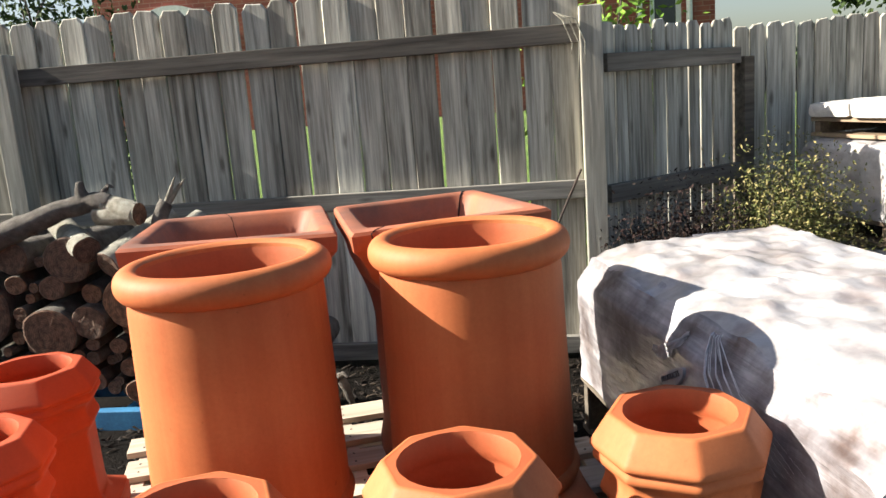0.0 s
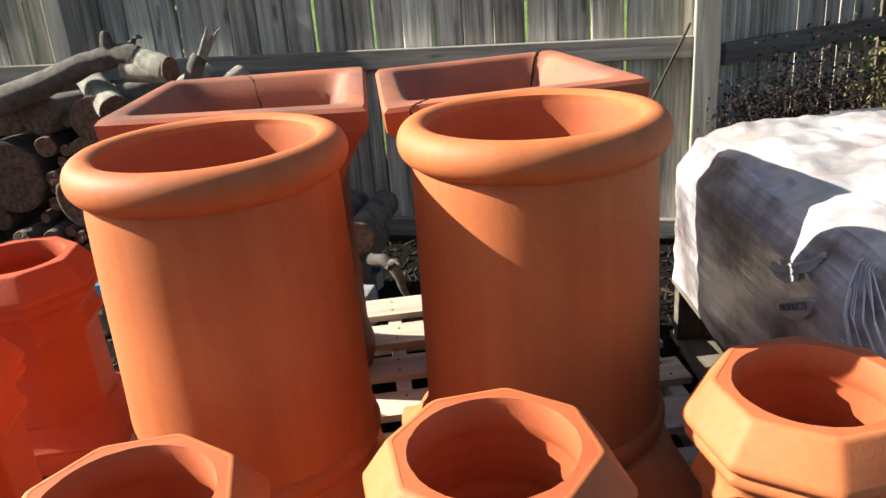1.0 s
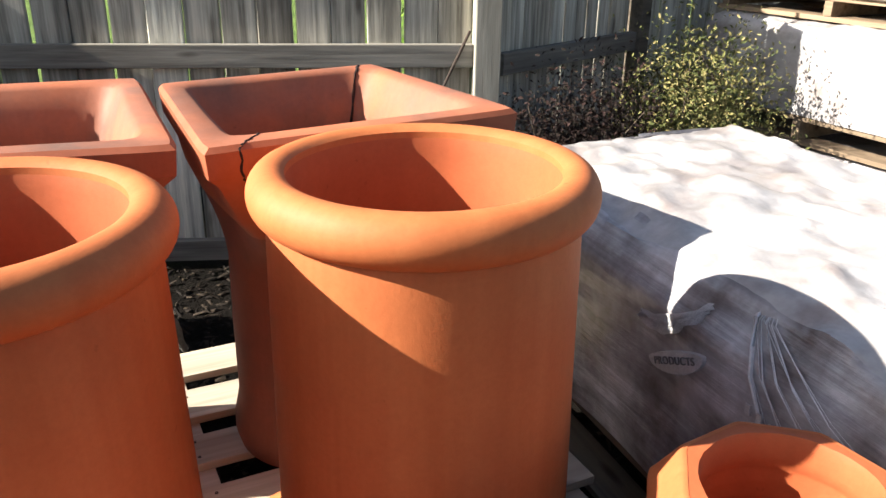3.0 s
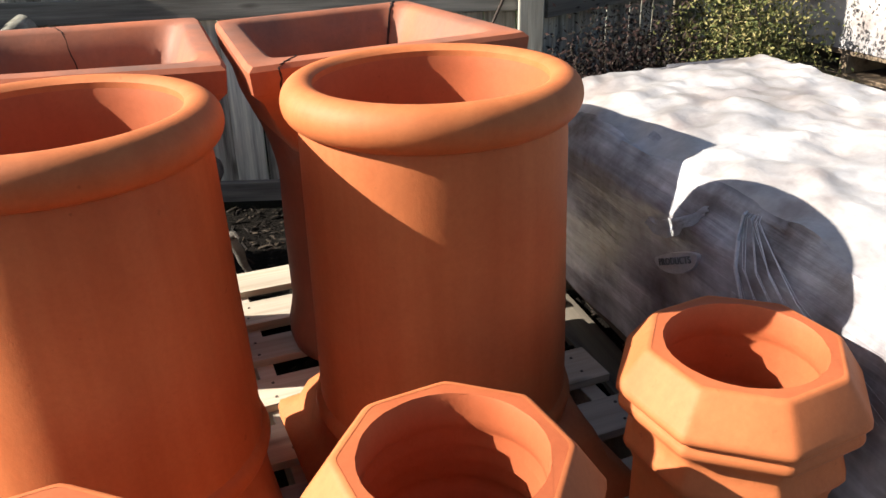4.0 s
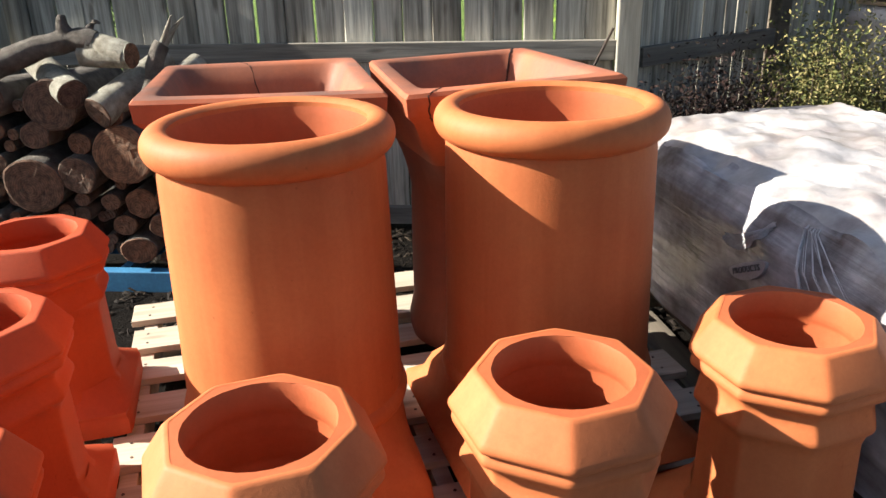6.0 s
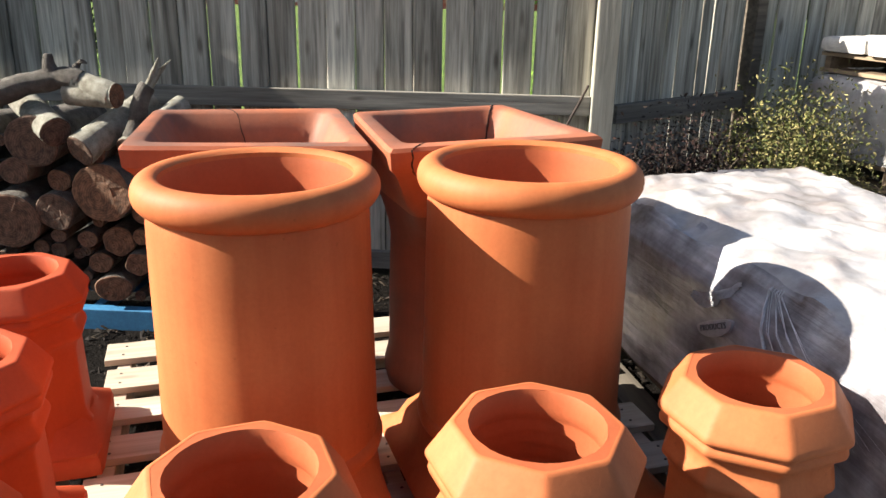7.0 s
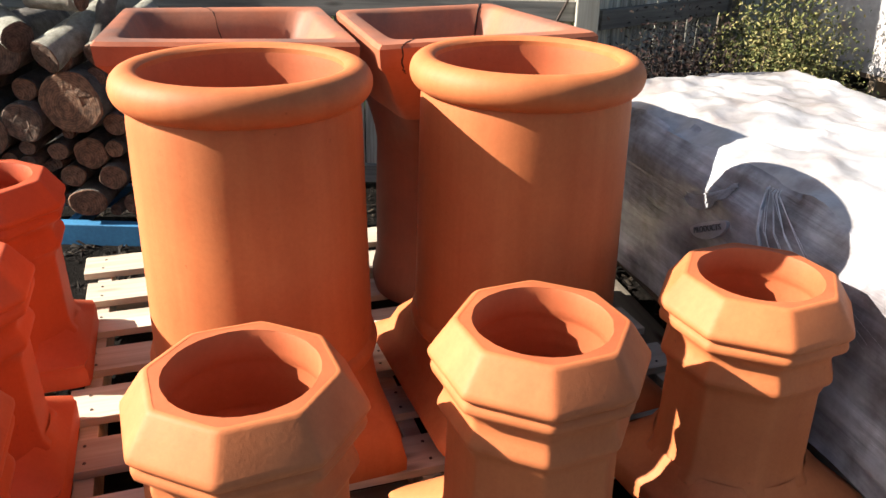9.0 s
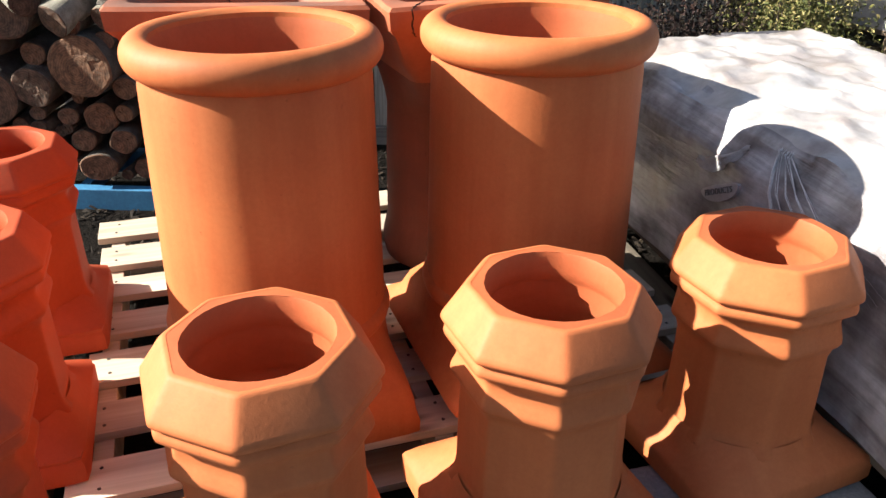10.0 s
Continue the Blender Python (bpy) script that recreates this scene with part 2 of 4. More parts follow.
# ---- pallet under the pots ----
def wooden_pallet(name, m, length, depth, slats, slat_w, height, material, label, thick=0.02, seed=1, runs=3):
    rnd = random.Random(seed)
    p = thing(name, m, label, "pallet")
    step = (depth - slat_w) / (slats - 1)
    for i in range(slats):
        w = slat_w + rnd.uniform(-0.012, 0.012)
        y = slat_w / 2 + i * step
        bm = bmesh.new()
        box(bm, rnd.uniform(-0.012, 0.012), length + rnd.uniform(-0.012, 0.012), y - w / 2, y + w / 2, height - thick, height, 0.002)
        part("slat", bm, material, p)
    for k in range(runs):
        x = 0.03 + k * (length - 0.1) / (runs - 1)
        bm = bmesh.new()
        box(bm, x, x + 0.04, 0.0, depth, thick, height - thick - 0.001, 0.003)
        part("stringer", bm, material, p)
    nail = bpy.data.meshes.new("nail")
    nb = bmesh.new()
    bmesh.ops.create_cone(nb, cap_ends=True, segments=8, radius1=0.004, radius2=0.0035, depth=0.002)
    nb.to_mesh(nail)
    nb.free()
    nail.materials.append(NAIL)
    for i in range(slats):
        for k in range(runs):
            for s in (-0.25, 0.25):
                shared("nail", nail, p, pose(0.05 + k * (length - 0.1) / (runs - 1) + rnd.uniform(-0.008, 0.008), slat_w / 2 + i * step + slat_w * s, height + 0.0005))
    for y in (slat_w / 2, depth / 2, depth - slat_w / 2):
        bm = bmesh.new()
        box(bm, 0, length, y - slat_w / 2, y + slat_w / 2, 0, thick - 0.001, 0.002)
        part("bottom_board", bm, material, p)
    return p


PALLET_TURN = 20.0
x, y, z = Matrix.Rotation(radians(PALLET_TURN), 3, "Z") @ Vector((-0.057, 1.764, GROUND))
wooden_pallet("wooden_pallet", pose(x, y, z, 0, 0, PALLET_TURN), 1.45, 1.259, 7, 0.116, DECK - GROUND, PALLET_WOOD, "pale new wooden pallet with gaps between the slats", seed=4)


# ---- round pots ----
def round_pot(m, label, side=0.232, lip=0.045):
    N = 96
    p = thing("chimney_pot", m, label, "chimney pot", "round terracotta pots")
    foot = [spin_ring(r, z, N, sq) for z, r, sq in ((0, side - max(0, lip - 0.045) * 1.6, 1), (lip - 0.018, side + 0.001, 1), (lip, side - 0.004, 1), (lip + 0.025, 0.226, 0.7), (lip + 0.065, 0.218, 0.4), (lip + 0.1, 0.214, 0.15), (0.206, 0.214, 0))]
    collar = [spin_ring(r, z, N) for z, r in ((0.200, 0.213), (0.212, 0.224), (0.226, 0.228), (0.24, 0.224), (0.250, 0.215))]
    body = [spin_ring(r, z, N, wob=0.006) for z, r in ((0.245, 0.2175), (0.3, 0.2165), (0.4, 0.2145), (0.5, 0.2125), (0.6, 0.2105), (0.70, 0.2085), (0.722, 0.2065), (0.74, 0.203))]
    # rolled rim
    rim = [spin_ring(0.198, 0.735, N)]
    for k in range(19):
        a = radians(-85 + 215 * k / 18)
        rim.append(spin_ring(0.1995 + 0.0305 * math.cos(a), 0.7585 + 0.0335 * math.sin(a), N, wob=0.007))
    rim += [spin_ring(0.180, 0.772, N, wob=0.007)]
    lining = [spin_ring(r, z, N, wob=0.007) for z, r in ((0.775, 0.180), (0.755, 0.1765), (0.6, 0.176), (0.3, 0.178), (0.02, 0.178))]
    for name, loops in (("base", foot), ("collar", collar), ("body", body), ("rim", rim), ("lining", lining)):
        bm = bmesh.new()
        loft(bm, loops)
        part(name, bm, CLAY_INNER if name == "lining" else CLAY, p, smooth=True)
    return p


LEFT_ROUND, RIGHT_ROUND = (-0.329, 2.002), (0.181, 2.16)
round_pot(pose(LEFT_ROUND[0] + 0.004, LEFT_ROUND[1], DECK, 0, -0.3, TURN + 4), "tall round orange terracotta chimney pot with rolled rim on the pallet")
round_pot(pose(RIGHT_ROUND[0] + 0.010, RIGHT_ROUND[1], DECK, 0, -0.3, 22), "tall round orange terracotta chimney pot with rolled rim on the pallet", side=0.262, lip=0.10)


# ---- square-topped pots ----
def square_pot(m, side, label, stain, cracks, foot=(0, 0), corners=()):
    """A round column flaring into a square head; corners: (sign x, sign y, dx, dy, dz) by which a handmade corner is out of true."""
    N = 96
    p = thing("square_chimney_pot", m, label, "chimney pot", "square-topped terracotta pots")
    h = side / 2
    loops = []
    for z, r, sq in ((0, 0.178, 0), (0.03, 0.186, 0), (0.06, 0.186, 0), (0.09, 0.179, 0), (0.12, 0.173, 0), (0.3, 0.172, 0), (0.45, 0.172, 0), (0.52, 0.175, 0.2), (0.58, 0.186, 0.5), (0.64, 0.207, 0.75), (0.715, h - 0.015, 0.97), (0.735, h, 1), (0.775, h + 0.003, 1), (0.783, h - 0.004, 1)):
        off = 1 if z < 0.4 else max(0.0, 1 - (z - 0.4) / 0.33)
        loops.append([(a + foot[0] * off, b2 + foot[1] * off, c) for a, b2, c in spin_ring(r, z, N, sq, wob=0.012 if z < 0.7 else 0.004, seed=stain)])
    for z, r, sq in ((0.785, h - 0.034, 0.50), (0.776, h - 0.046, 0.48), (0.70, h - 0.078, 0.46), (0.62, 0.15, 0.38), (0.54, 0.12, 0.1), (0.3, 0.115, 0), (0.02, 0.115, 0)):
        off = 1 if z < 0.4 else max(0.0, 1 - (z - 0.4) / 0.33)
        loops.append([(a + foot[0] * off, b2 + foot[1] * off, c) for a, b2, c in spin_ring(r, z, N, sq, wob=0.02, seed=stain)])
    for k, loop in enumerate(loops):
        for i, (px, py, pz) in enumerate(loop):
            f = max(0.0, min(1.0, (pz - 0.5) / 0.2))
            for sx, sy, dx, dy, dz in corners:
                w = f * max(0, min(1, 0.5 + 0.5 * sx * px / h)) * max(0, min(1, 0.5 + 0.5 * sy * py / h))
                px, py, pz = px + dx * w, py + dy * w, pz + dz * w
            loop[i] = (px, py, pz)
    # the column below the head gets the clay with shade in its colour
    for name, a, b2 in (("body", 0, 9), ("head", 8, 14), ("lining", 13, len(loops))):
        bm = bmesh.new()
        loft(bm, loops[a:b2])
        part(name, bm, {"lining": CLAY_STAINED, "body": CLAY_SHADED}.get(name, CLAY_OLD), p, "terracotta column with shade put into its dark colour" if name == "body" else "", smooth=True)
    rnd = random.Random(stain)
    for first, last, start, end, wide in cracks:
        fine = []
        steps = (last - first) * 5
        for k in range(steps + 1):
            level = first + (last - first) * k / steps
            a, f = min(int(level), last - 1), level - min(int(level), last - 1)
            turn = (start + (end - start) * k / steps + rnd.uniform(-0.45, 0.45)) / 360 * N
            i, g = int(turn) % N, turn - int(turn)
            lo = Vector(loops[a][i]).lerp(Vector(loops[a][(i + 1) % N]), g)
            hi = Vector(loops[a + 1][i]).lerp(Vector(loops[a + 1][(i + 1) % N]), g)
            fine.append(lo.lerp(hi, f))
        part("crack", strand(fine, [wide * rnd.uniform(0.6, 1.2) for _ in range(steps)] + [0.0006], 5), CRACK, p, "dark jagged crack")
    return p


x, y, z = uv(0.29, 2.535)
square_pot(pose(x, y, DECK, 0, 0, 14), 0.50, "cracked weathered terracotta pot with wide square rim", 1,
           [(12, 17, 106, 92, 0.0013)], foot=(0.024, 0.138), corners=((1, -1, 0.045, -0.015, -0.008),))
x, y, z = uv(0.86, 2.50)
square_pot(pose(x, y, DECK, 0, 0, 28), 0.47, "cracked weathered terracotta pot with wide square rim", 2,
           [(12, 17, 50, 47, 0.0028), (10, 15, 231, 232, 0.0020)], foot=(0.003, 0.101), corners=((-1, -1, -0.072, 0.0, -0.010), (1, -1, 0.008, -0.03, -0.006)))


# ---- octagonal pots ----
def oct_ring(r, z, turn=0.0):
    return [(r * math.cos(radians(45 * i + 22.5 + turn)), r * math.sin(radians(45 * i + 22.5 + turn)), z) for i in range(8)]


def worn_ring(r, z, fillet=0.011):
    """An octagon with rounded, slightly uneven corners."""
    pts, out = oct_ring(r, z), []
    for i in range(8):
        c, a, b = Vector(pts[i]), Vector(pts[i - 1]), Vector(pts[(i + 1) % 8])
        da, db = (a - c).normalized(), (b - c).normalized()
        k = fillet * (1 + 0.4 * noise.noise(Vector((i * 3.1, z * 9, r * 5))))
        for f in (1.0, 0.45):
            out.append(tuple(c + da * k * f + (da + db) * k * 0.16 * (1 - f)))
        out.append(tuple(c + (da + db) * k * 0.2))
        for f in (0.45, 1.0):
            out.append(tuple(c + db * k * f + (da + db) * k * 0.16 * (1 - f)))
    return out


def octagon_pot(m, label, material, top=0.47, half=0.19):
    p = thing("octagonal_chimney_pot", m, label, "chimney pot", "octagonal terracotta pots")
    bm = bmesh.new()
    drops = ((0, 0.127), (0, 0.131), (0.0015, 0.1345), (0.005, 0.138), (0.050, 0.168), (0.055, 0.1715), (0.061, 0.172), (0.066, 0.169), (0.0695, 0.163), (0.073, 0.163), (0.077, 0.166), (0.083, 0.1675), (0.090, 0.166), (0.096, 0.158), (0.102, 0.149), (0.118, 0.144), (0.135, 0.148), (0.148, 0.1545), (0.156, 0.1555), (0.163, 0.152), (0.170, 0.145), (0.19, 0.139))
    prof = [(top - d, r) for d, r in drops] + [(0.13, 0.142), (0.105, 0.146), (0.09, 0.156)]
    loft(bm, [worn_ring(r * 1.025, z) for z, r in prof] + [worn_ring(0.152, 0.04)])
    part("body", bm, material, p, smooth=True)
    N = 32
    bm = bmesh.new()
    outer = [bm.verts.new(q) for q in oct_ring(0.1332, top - 0.0006)]
    inner_prof = [(top, 0.1085), (top - 0.008, 0.1055), (top - 0.035, 0.105)] + [(top - 0.05 - 0.012 * k, 0.114 if k % 2 else 0.106) for k in range(9)] + [(top - 0.18, 0.1), (0.1, 0.1), (0.01, 0.1)]
    rings = [[bm.verts.new((r * k * math.cos(2 * math.pi * (i + 2) / N), r * k * math.sin(2 * math.pi * (i + 2) / N), z)) for i in range(N) for k in [1 + (0.012 if z < top - 0.04 else 0) * noise.noise(Vector((i * 0.7, z * 40, m[0][3] * 9)))]] for z, r in inner_prof]
    lip = [bm.verts.new(v.co) for v in rings[0]]
    for i in range(8):
        k = i * 4
        for j in range(4):
            bm.faces.new((outer[i], lip[(k + j) % N], lip[(k + j + 1) % N]))
        bm.faces.new((outer[i], lip[(k + 4) % N], outer[(i + 1) % 8]))
    for a, b in zip(rings, rings[1:]):
        for i in range(N):
            f = bm.faces.new((a[i], a[(i + 1) % N], b[(i + 1) % N], b[i]))
            f.smooth = True
    part("lining", bm, CLAY_INNER if material is CLAY_SANDY else material, p, "round flue opening")
    bm = bmesh.new()
    N = 64
    loft(bm, [spin_ring(r, z, N, sq) for z, r, sq in ((0, half, 0.8), (0.038, half, 0.8), (0.047, half - 0.005, 0.8), (0.056, 0.17, 0.6), (0.07, 0.158, 0.3), (0.09, 0.15, 0.1), (0.105, 0.143, 0.0))], cap_start=True)
    part("base", bm, material, p, smooth=True)
    return p


for (cx, cy, zt, lean) in ((0.606, 1.877, 0.738, -0.6), (0.193, 1.654, 0.754, 0), (-0.230, 1.506, 0.744, 0)):
    octagon_pot(pose(cx, cy, zt - 0.47, 0, lean, 24.5), "small octagonal orange terracotta chimney pot on a square base", CLAY_SANDY)
for (cx, cy) in ((-1.0, 2.23), (-0.86, 1.80), (-0.68, 1.38)):
    octagon_pot(pose(cx, cy, 0.745 - 0.47, 0, 0, 20), "small octagonal red terracotta chimney pot beside the pallet", CLAY_RED, half=0.172)


# ---- wrapped bricks ----
def film_material(name, clear, cloudy, under, lean, stretch=(30, 2.2, 34)):
    """Cloudy stretch film: milky streaks over the darker bricks inside."""
    m, nt, b = mat(name, cloudy, 0.28)
    v = coords(nt, spin=False)
    turn = nt.nodes.new("ShaderNodeMapping")
    turn.inputs["Rotation"].default_value = (radians(lean), 0, 0)
    turn.inputs["Scale"].default_value = stretch
    nt.links.new(v, turn.inputs["Vector"])
    streak = noise_tex(nt, turn.outputs["Vector"], 1.0, 6, 0.6)
    blot = noise_tex(nt, v, 5.0, 5, 0.6)
    small = noise_tex(nt, v, 26.0, 5, 0.6)
    col = ramp(nt, blot, (0.33, under), (0.47, clear), (0.66, cloudy))
    col = mix(nt, col, ramp(nt, streak, (0.36, (0.6, 0.6, 0.63)), (0.64, (1.3, 1.3, 1.32))), 0.8, "MULTIPLY")
    col = mix(nt, col, ramp(nt, small, (0.35, (0.85, 0.83, 0.82)), (0.65, (1.08, 1.08, 1.08))), 0.8, "MULTIPLY")
    nt.links.new(col, b.inputs["Base Color"])
    add = nt.nodes.new("ShaderNodeMath")
    add.operation = "ADD"
    nt.links.new(streak, add.inputs[0])
    nt.links.new(blot, add.inputs[1])
    bump(nt, b, add.outputs[0], 0.55, 0.012)
    b.inputs["Coat Weight"].default_value = 0.35
    b.inputs["Coat Roughness"].default_value = 0.22
    return m


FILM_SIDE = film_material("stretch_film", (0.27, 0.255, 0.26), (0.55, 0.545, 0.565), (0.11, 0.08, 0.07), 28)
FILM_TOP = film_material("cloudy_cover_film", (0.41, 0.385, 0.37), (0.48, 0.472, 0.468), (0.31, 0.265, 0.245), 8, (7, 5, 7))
CREASE = mottled("bunched_film", (0.80, 0.80, 0.82), (0.62, 0.62, 0.65), 20, rough=0.3, bumpy=0.3)
INK = mottled("dark_ink", (0.05, 0.05, 0.055), (0.03, 0.03, 0.03), 30, rough=0.6, bumpy=0.1)
PRINT = mottled("grey_print", (0.19, 0.185, 0.19), (0.14, 0.14, 0.14), 30, rough=0.6, bumpy=0.1)
BADGE = mottled("pale_badge", (0.60, 0.59, 0.6), (0.5, 0.49, 0.5), 30, rough=0.5, bumpy=0.2)
WRAP_TURN, WRAP_V, WRAP_Z, WRAP_L, WRAP_D, WRAP_H = 15.0, 1.268, 0.33, 1.58, 0.88, 0.475


def film_point(i, j, nu, nv, length, depth, height, seed):
    """A point of the draped film: i runs up one long side, over the top and down the other; j runs along."""
    y = length * j / nv
    shoulder = 0.075 if height < 0.4 else 0.14
    path = [(0, 0), (0, height - shoulder * 0.75), (shoulder * 0.35, height - shoulder * 0.25), (shoulder * 1.15, height), (depth - shoulder, height + 0.012), (depth, height - shoulder), (depth, 0)]
    lens = [math.dist(a, b) for a, b in zip(path, path[1:])]
    s = sum(lens) * i / nu
    k = 0
    while k < len(lens) - 1 and s > lens[k]:
        s -= lens[k]
        k += 1
    f = min(1, s / lens[k])
    x = path[k][0] + (path[k + 1][0] - path[k][0]) * f
    z = path[k][1] + (path[k + 1][1] - path[k][1]) * f
    q = Vector((x * 3 + seed, y * 3, z * 3))
    if k in (0, 1):
        x += 0.014 * noise.noise(q * 1.3) + 0.006 * noise.noise(Vector((y * 4 + z * 9, z * 22, seed)))
    elif k in (2, 3):
        z += 0.016 * noise.noise(q * 1.5) + 0.013 * noise.noise(q * 4.1) + 0.009 * abs(noise.noise(Vector((x * 16 + y * 5, y * 10 - x * 11, seed)))) + 0.004 * noise.noise(q * 11)
    end = min(y, length - y)
    if end < 0.05:
        t = 1 - end / 0.05
        z -= 0.018 * t * t * (z / height)
    return x, y, z


def wrapped_stack(m, length, depth, height, label, courses, seed, lumpy=0.008, sides=None):
    w = thing("wrapped_brick_stack", m, label, "brick stack", "wrapped stacks")
    nu, nv = 110, 120
    bm = bmesh.new()
    g = [[bm.verts.new(film_point(i, j, nu, nv, length, depth, height, seed)) for j in range(nv + 1)] for i in range(nu + 1)]
    for i in range(nu):
        for j in range(nv):
            bm.faces.new((g[i][j], g[i][j + 1], g[i + 1][j + 1], g[i + 1][j]))
    # the ends bulge course by course over the bricks
    for far in (0, 1):
        ring = [g[i][nv if far else 0] for i in range(nu + 1)]
        cx = depth / 2
        cols = [ring]
        for s in range(1, 9):  # rings closing over the end
            row = []
            for v in ring:
                k = 1 - s / 8
                c = v.co
                zz = c.z
                b = lumpy * abs(math.sin(zz / height * courses * math.pi)) + lumpy * 0.7 * noise.noise(Vector((c.x * 9, zz * 12, seed + far)))
                out = (length + b + 0.008) if far else (-b - 0.008)
                row.append(bm.verts.new((cx + (c.x - cx) * k * (0.985 if s == 1 else 1), out, zz * (0.995 if s == 1 else 1) * (1 if s < 8 else 1))))
            cols.append(row)
        for a, b2 in zip(cols, cols[1:]):
            for i in range(nu):
                bm.faces.new((a[i], a[i + 1], b2[i + 1], b2[i]))
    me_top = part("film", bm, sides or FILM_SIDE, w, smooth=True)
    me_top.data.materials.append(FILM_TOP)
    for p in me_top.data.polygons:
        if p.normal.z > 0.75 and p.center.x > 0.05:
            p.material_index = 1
    return w


wrap_pose = pose(0.876, 1.62, WRAP_Z, 0, 0, WRAP_TURN)
wrap = wrapped_stack(wrap_pose, WRAP_L, WRAP_D, WRAP_H, "pallet of bricks wrapped in cloudy plastic film", 5, 2.0, 0.016)


def on_face(v, z, off=0.0):
    """A point of the wrapped stack's long side that faces the pots, in the stack's own frame."""
    up = z - WRAP_Z - (WRAP_H - 0.105)   # height above the start of the sloping shoulder
    lean = 0.7 * min(max(up, 0.0), 0.07) + 3.2 * max(up - 0.07, 0.0)
    return (-0.003 - off + lean, v - WRAP_V, z - WRAP_Z)


# gathered film running down the side in a fan
rnd = random.Random(12)
for k in range(14):
    v1, z1 = 1.945 + rnd.uniform(-0.012, 0.012), 0.79
    v2, z2 = 1.76 - 0.022 * k + rnd.uniform(-0.01, 0.01), 0.47 + 0.012 * k
    pts = []
    for s in range(9):
        f = s / 8
        pts.append(on_face(v1 + (v2 - v1) * f + 0.012 * math.sin(f * 3) * (k % 3 - 1), z1 + (z2 - z1) * f ** (1.15 - 0.02 * k), 0.006))
    part("film_crease", strand(pts, [(0.0008 + 0.0013 * (1 - abs(2 * s / 8 - 0.7))) * (1.8 if k == 0 else 0.3 + 0.25 * (k % 3 == 0)) for s in range(9)], 5), CREASE, wrap, "bright bunched crease in the film", smooth=True)
# crumpled flap of film near the light patch
FLAP_V, FLAP_Z = 2.085, 0.672
bm = bmesh.new()
grid = []
for i in range(19):
    row = []
    for j in range(11):
        a, b2 = i / 18, j / 10
        ragged = 1 + 0.35 * noise.noise(Vector((a * 5, b2 * 5, 3)))
        v = FLAP_V - (a - 0.5) * 0.16 * ragged
        zz = FLAP_Z + (b2 - 0.5) * 0.045 * ragged * (1 - abs(a - 0.5)) + 0.075 * (a - 0.5) + 0.05 * (a - 0.5) ** 2 * 2
        row.append(bm.verts.new(on_face(v, zz, 0.006 + 0.004 * noise.noise(Vector((a * 7, b2 * 4, 9))))))
    grid.append(row)
for i in range(18):
    for j in range(10):
        bm.faces.new((grid[i][j], grid[i][j + 1], grid[i + 1][j + 1], grid[i + 1][j]))
bmesh.ops.solidify(bm, geom=bm.faces[:], thickness=0.0015)
part("loose_flap", bm, CREASE, wrap, "crumpled white flap of loose film", smooth=True)
# badge with raised letters
BADGE_V, BADGE_Z = 2.045, 0.625
bm = bmesh.new()
BADGE_TURN = radians(27)


def badge_point(a, b, off):
    """A point of the badge, a to the reader's right and b upwards, the badge leaning a little."""
    return on_face(BADGE_V - (a * math.cos(BADGE_TURN) - b * math.sin(BADGE_TURN)), BADGE_Z + a * math.sin(BADGE_TURN) + b * math.cos(BADGE_TURN), off)


rim = [badge_point(0.080 * math.cos(a), (0.032 if math.sin(a) < 0 else 0.010) * math.sin(a), 0.010) for a in [2 * math.pi * i / 40 for i in range(40)]]
back = [(p[0] + 0.012, p[1], p[2]) for p in rim]
loft(bm, [rim, back], True, True)
badge = part("badge", bm, BADGE, wrap, "pale half-oval printed badge under the film")
txt = bpy.data.curves.new("badge_text", "FONT")
txt.body, txt.space_character, txt.size, txt.extrude, txt.align_x, txt.align_y = "PRODUCTS", 1.15, 0.021, 0.001, "CENTER", "CENTER"
tob = new("badge_text", txt)
dg = bpy.context.evaluated_depsgraph_get()
me = bpy.data.meshes.new_from_object(tob.evaluated_get(dg))
bpy.data.objects.remove(tob)
me.materials.clear()
me.materials.append(PRINT)
lett = new("lettering", me)
lett.parent = badge
p = badge_point(0, -0.007, 0.0125)
lett.matrix_basis = Matrix.Translation(p) @ Matrix(((0, 0, -1, 0), (-1, 0, 0, 0), (0, 1, 0, 0), (0, 0, 0, 1))) @ Matrix.Rotation(BADGE_TURN, 4, "Z")
# small printed marks that cannot be read
rnd = random.Random(5)
for row in range(3):
    for k in range(6):
        v0 = 1.86 - 0.026 * k - 0.012 * row
        z0 = 0.625 - 0.03 * row - 0.004 * k
        bm = bmesh.new()
        a, b2 = on_face(v0, z0, 0.011), on_face(v0 - rnd.uniform(0.006, 0.014), z0 + rnd.uniform(0.012, 0.02), 0.009)
        box(bm, a[0], b2[0], min(a[1], b2[1]), max(a[1], b2[1]), a[2], b2[2])
        part("printed_mark", bm, BADGE, wrap)
# small dark scrap on the shoulder
bm = bmesh.new()
box(bm, -0.016, 0.016, -0.004, 0.004, 0, 0.003, 0.001)
tagged(part("dark_scrap", bm, INK, m=wrap_pose @ pose(0.115, 0.665, WRAP_H - 0.006, 0, -14, 60)), "small dark scrap lying on the film", "scrap")
wooden_pallet("grey_pallet", pose(0.876, 1.62, GROUND - 0.01, 0, 0, WRAP_TURN) @ pose(0.01, WRAP_L + 0.03, 0, 0, 0, -90), WRAP_L + 0.03, 0.94, 6, 0.11, WRAP_Z - GROUND + 0.004, OLD_PALLET, "weathered grey wooden pallet under wrapped bricks", seed=9)

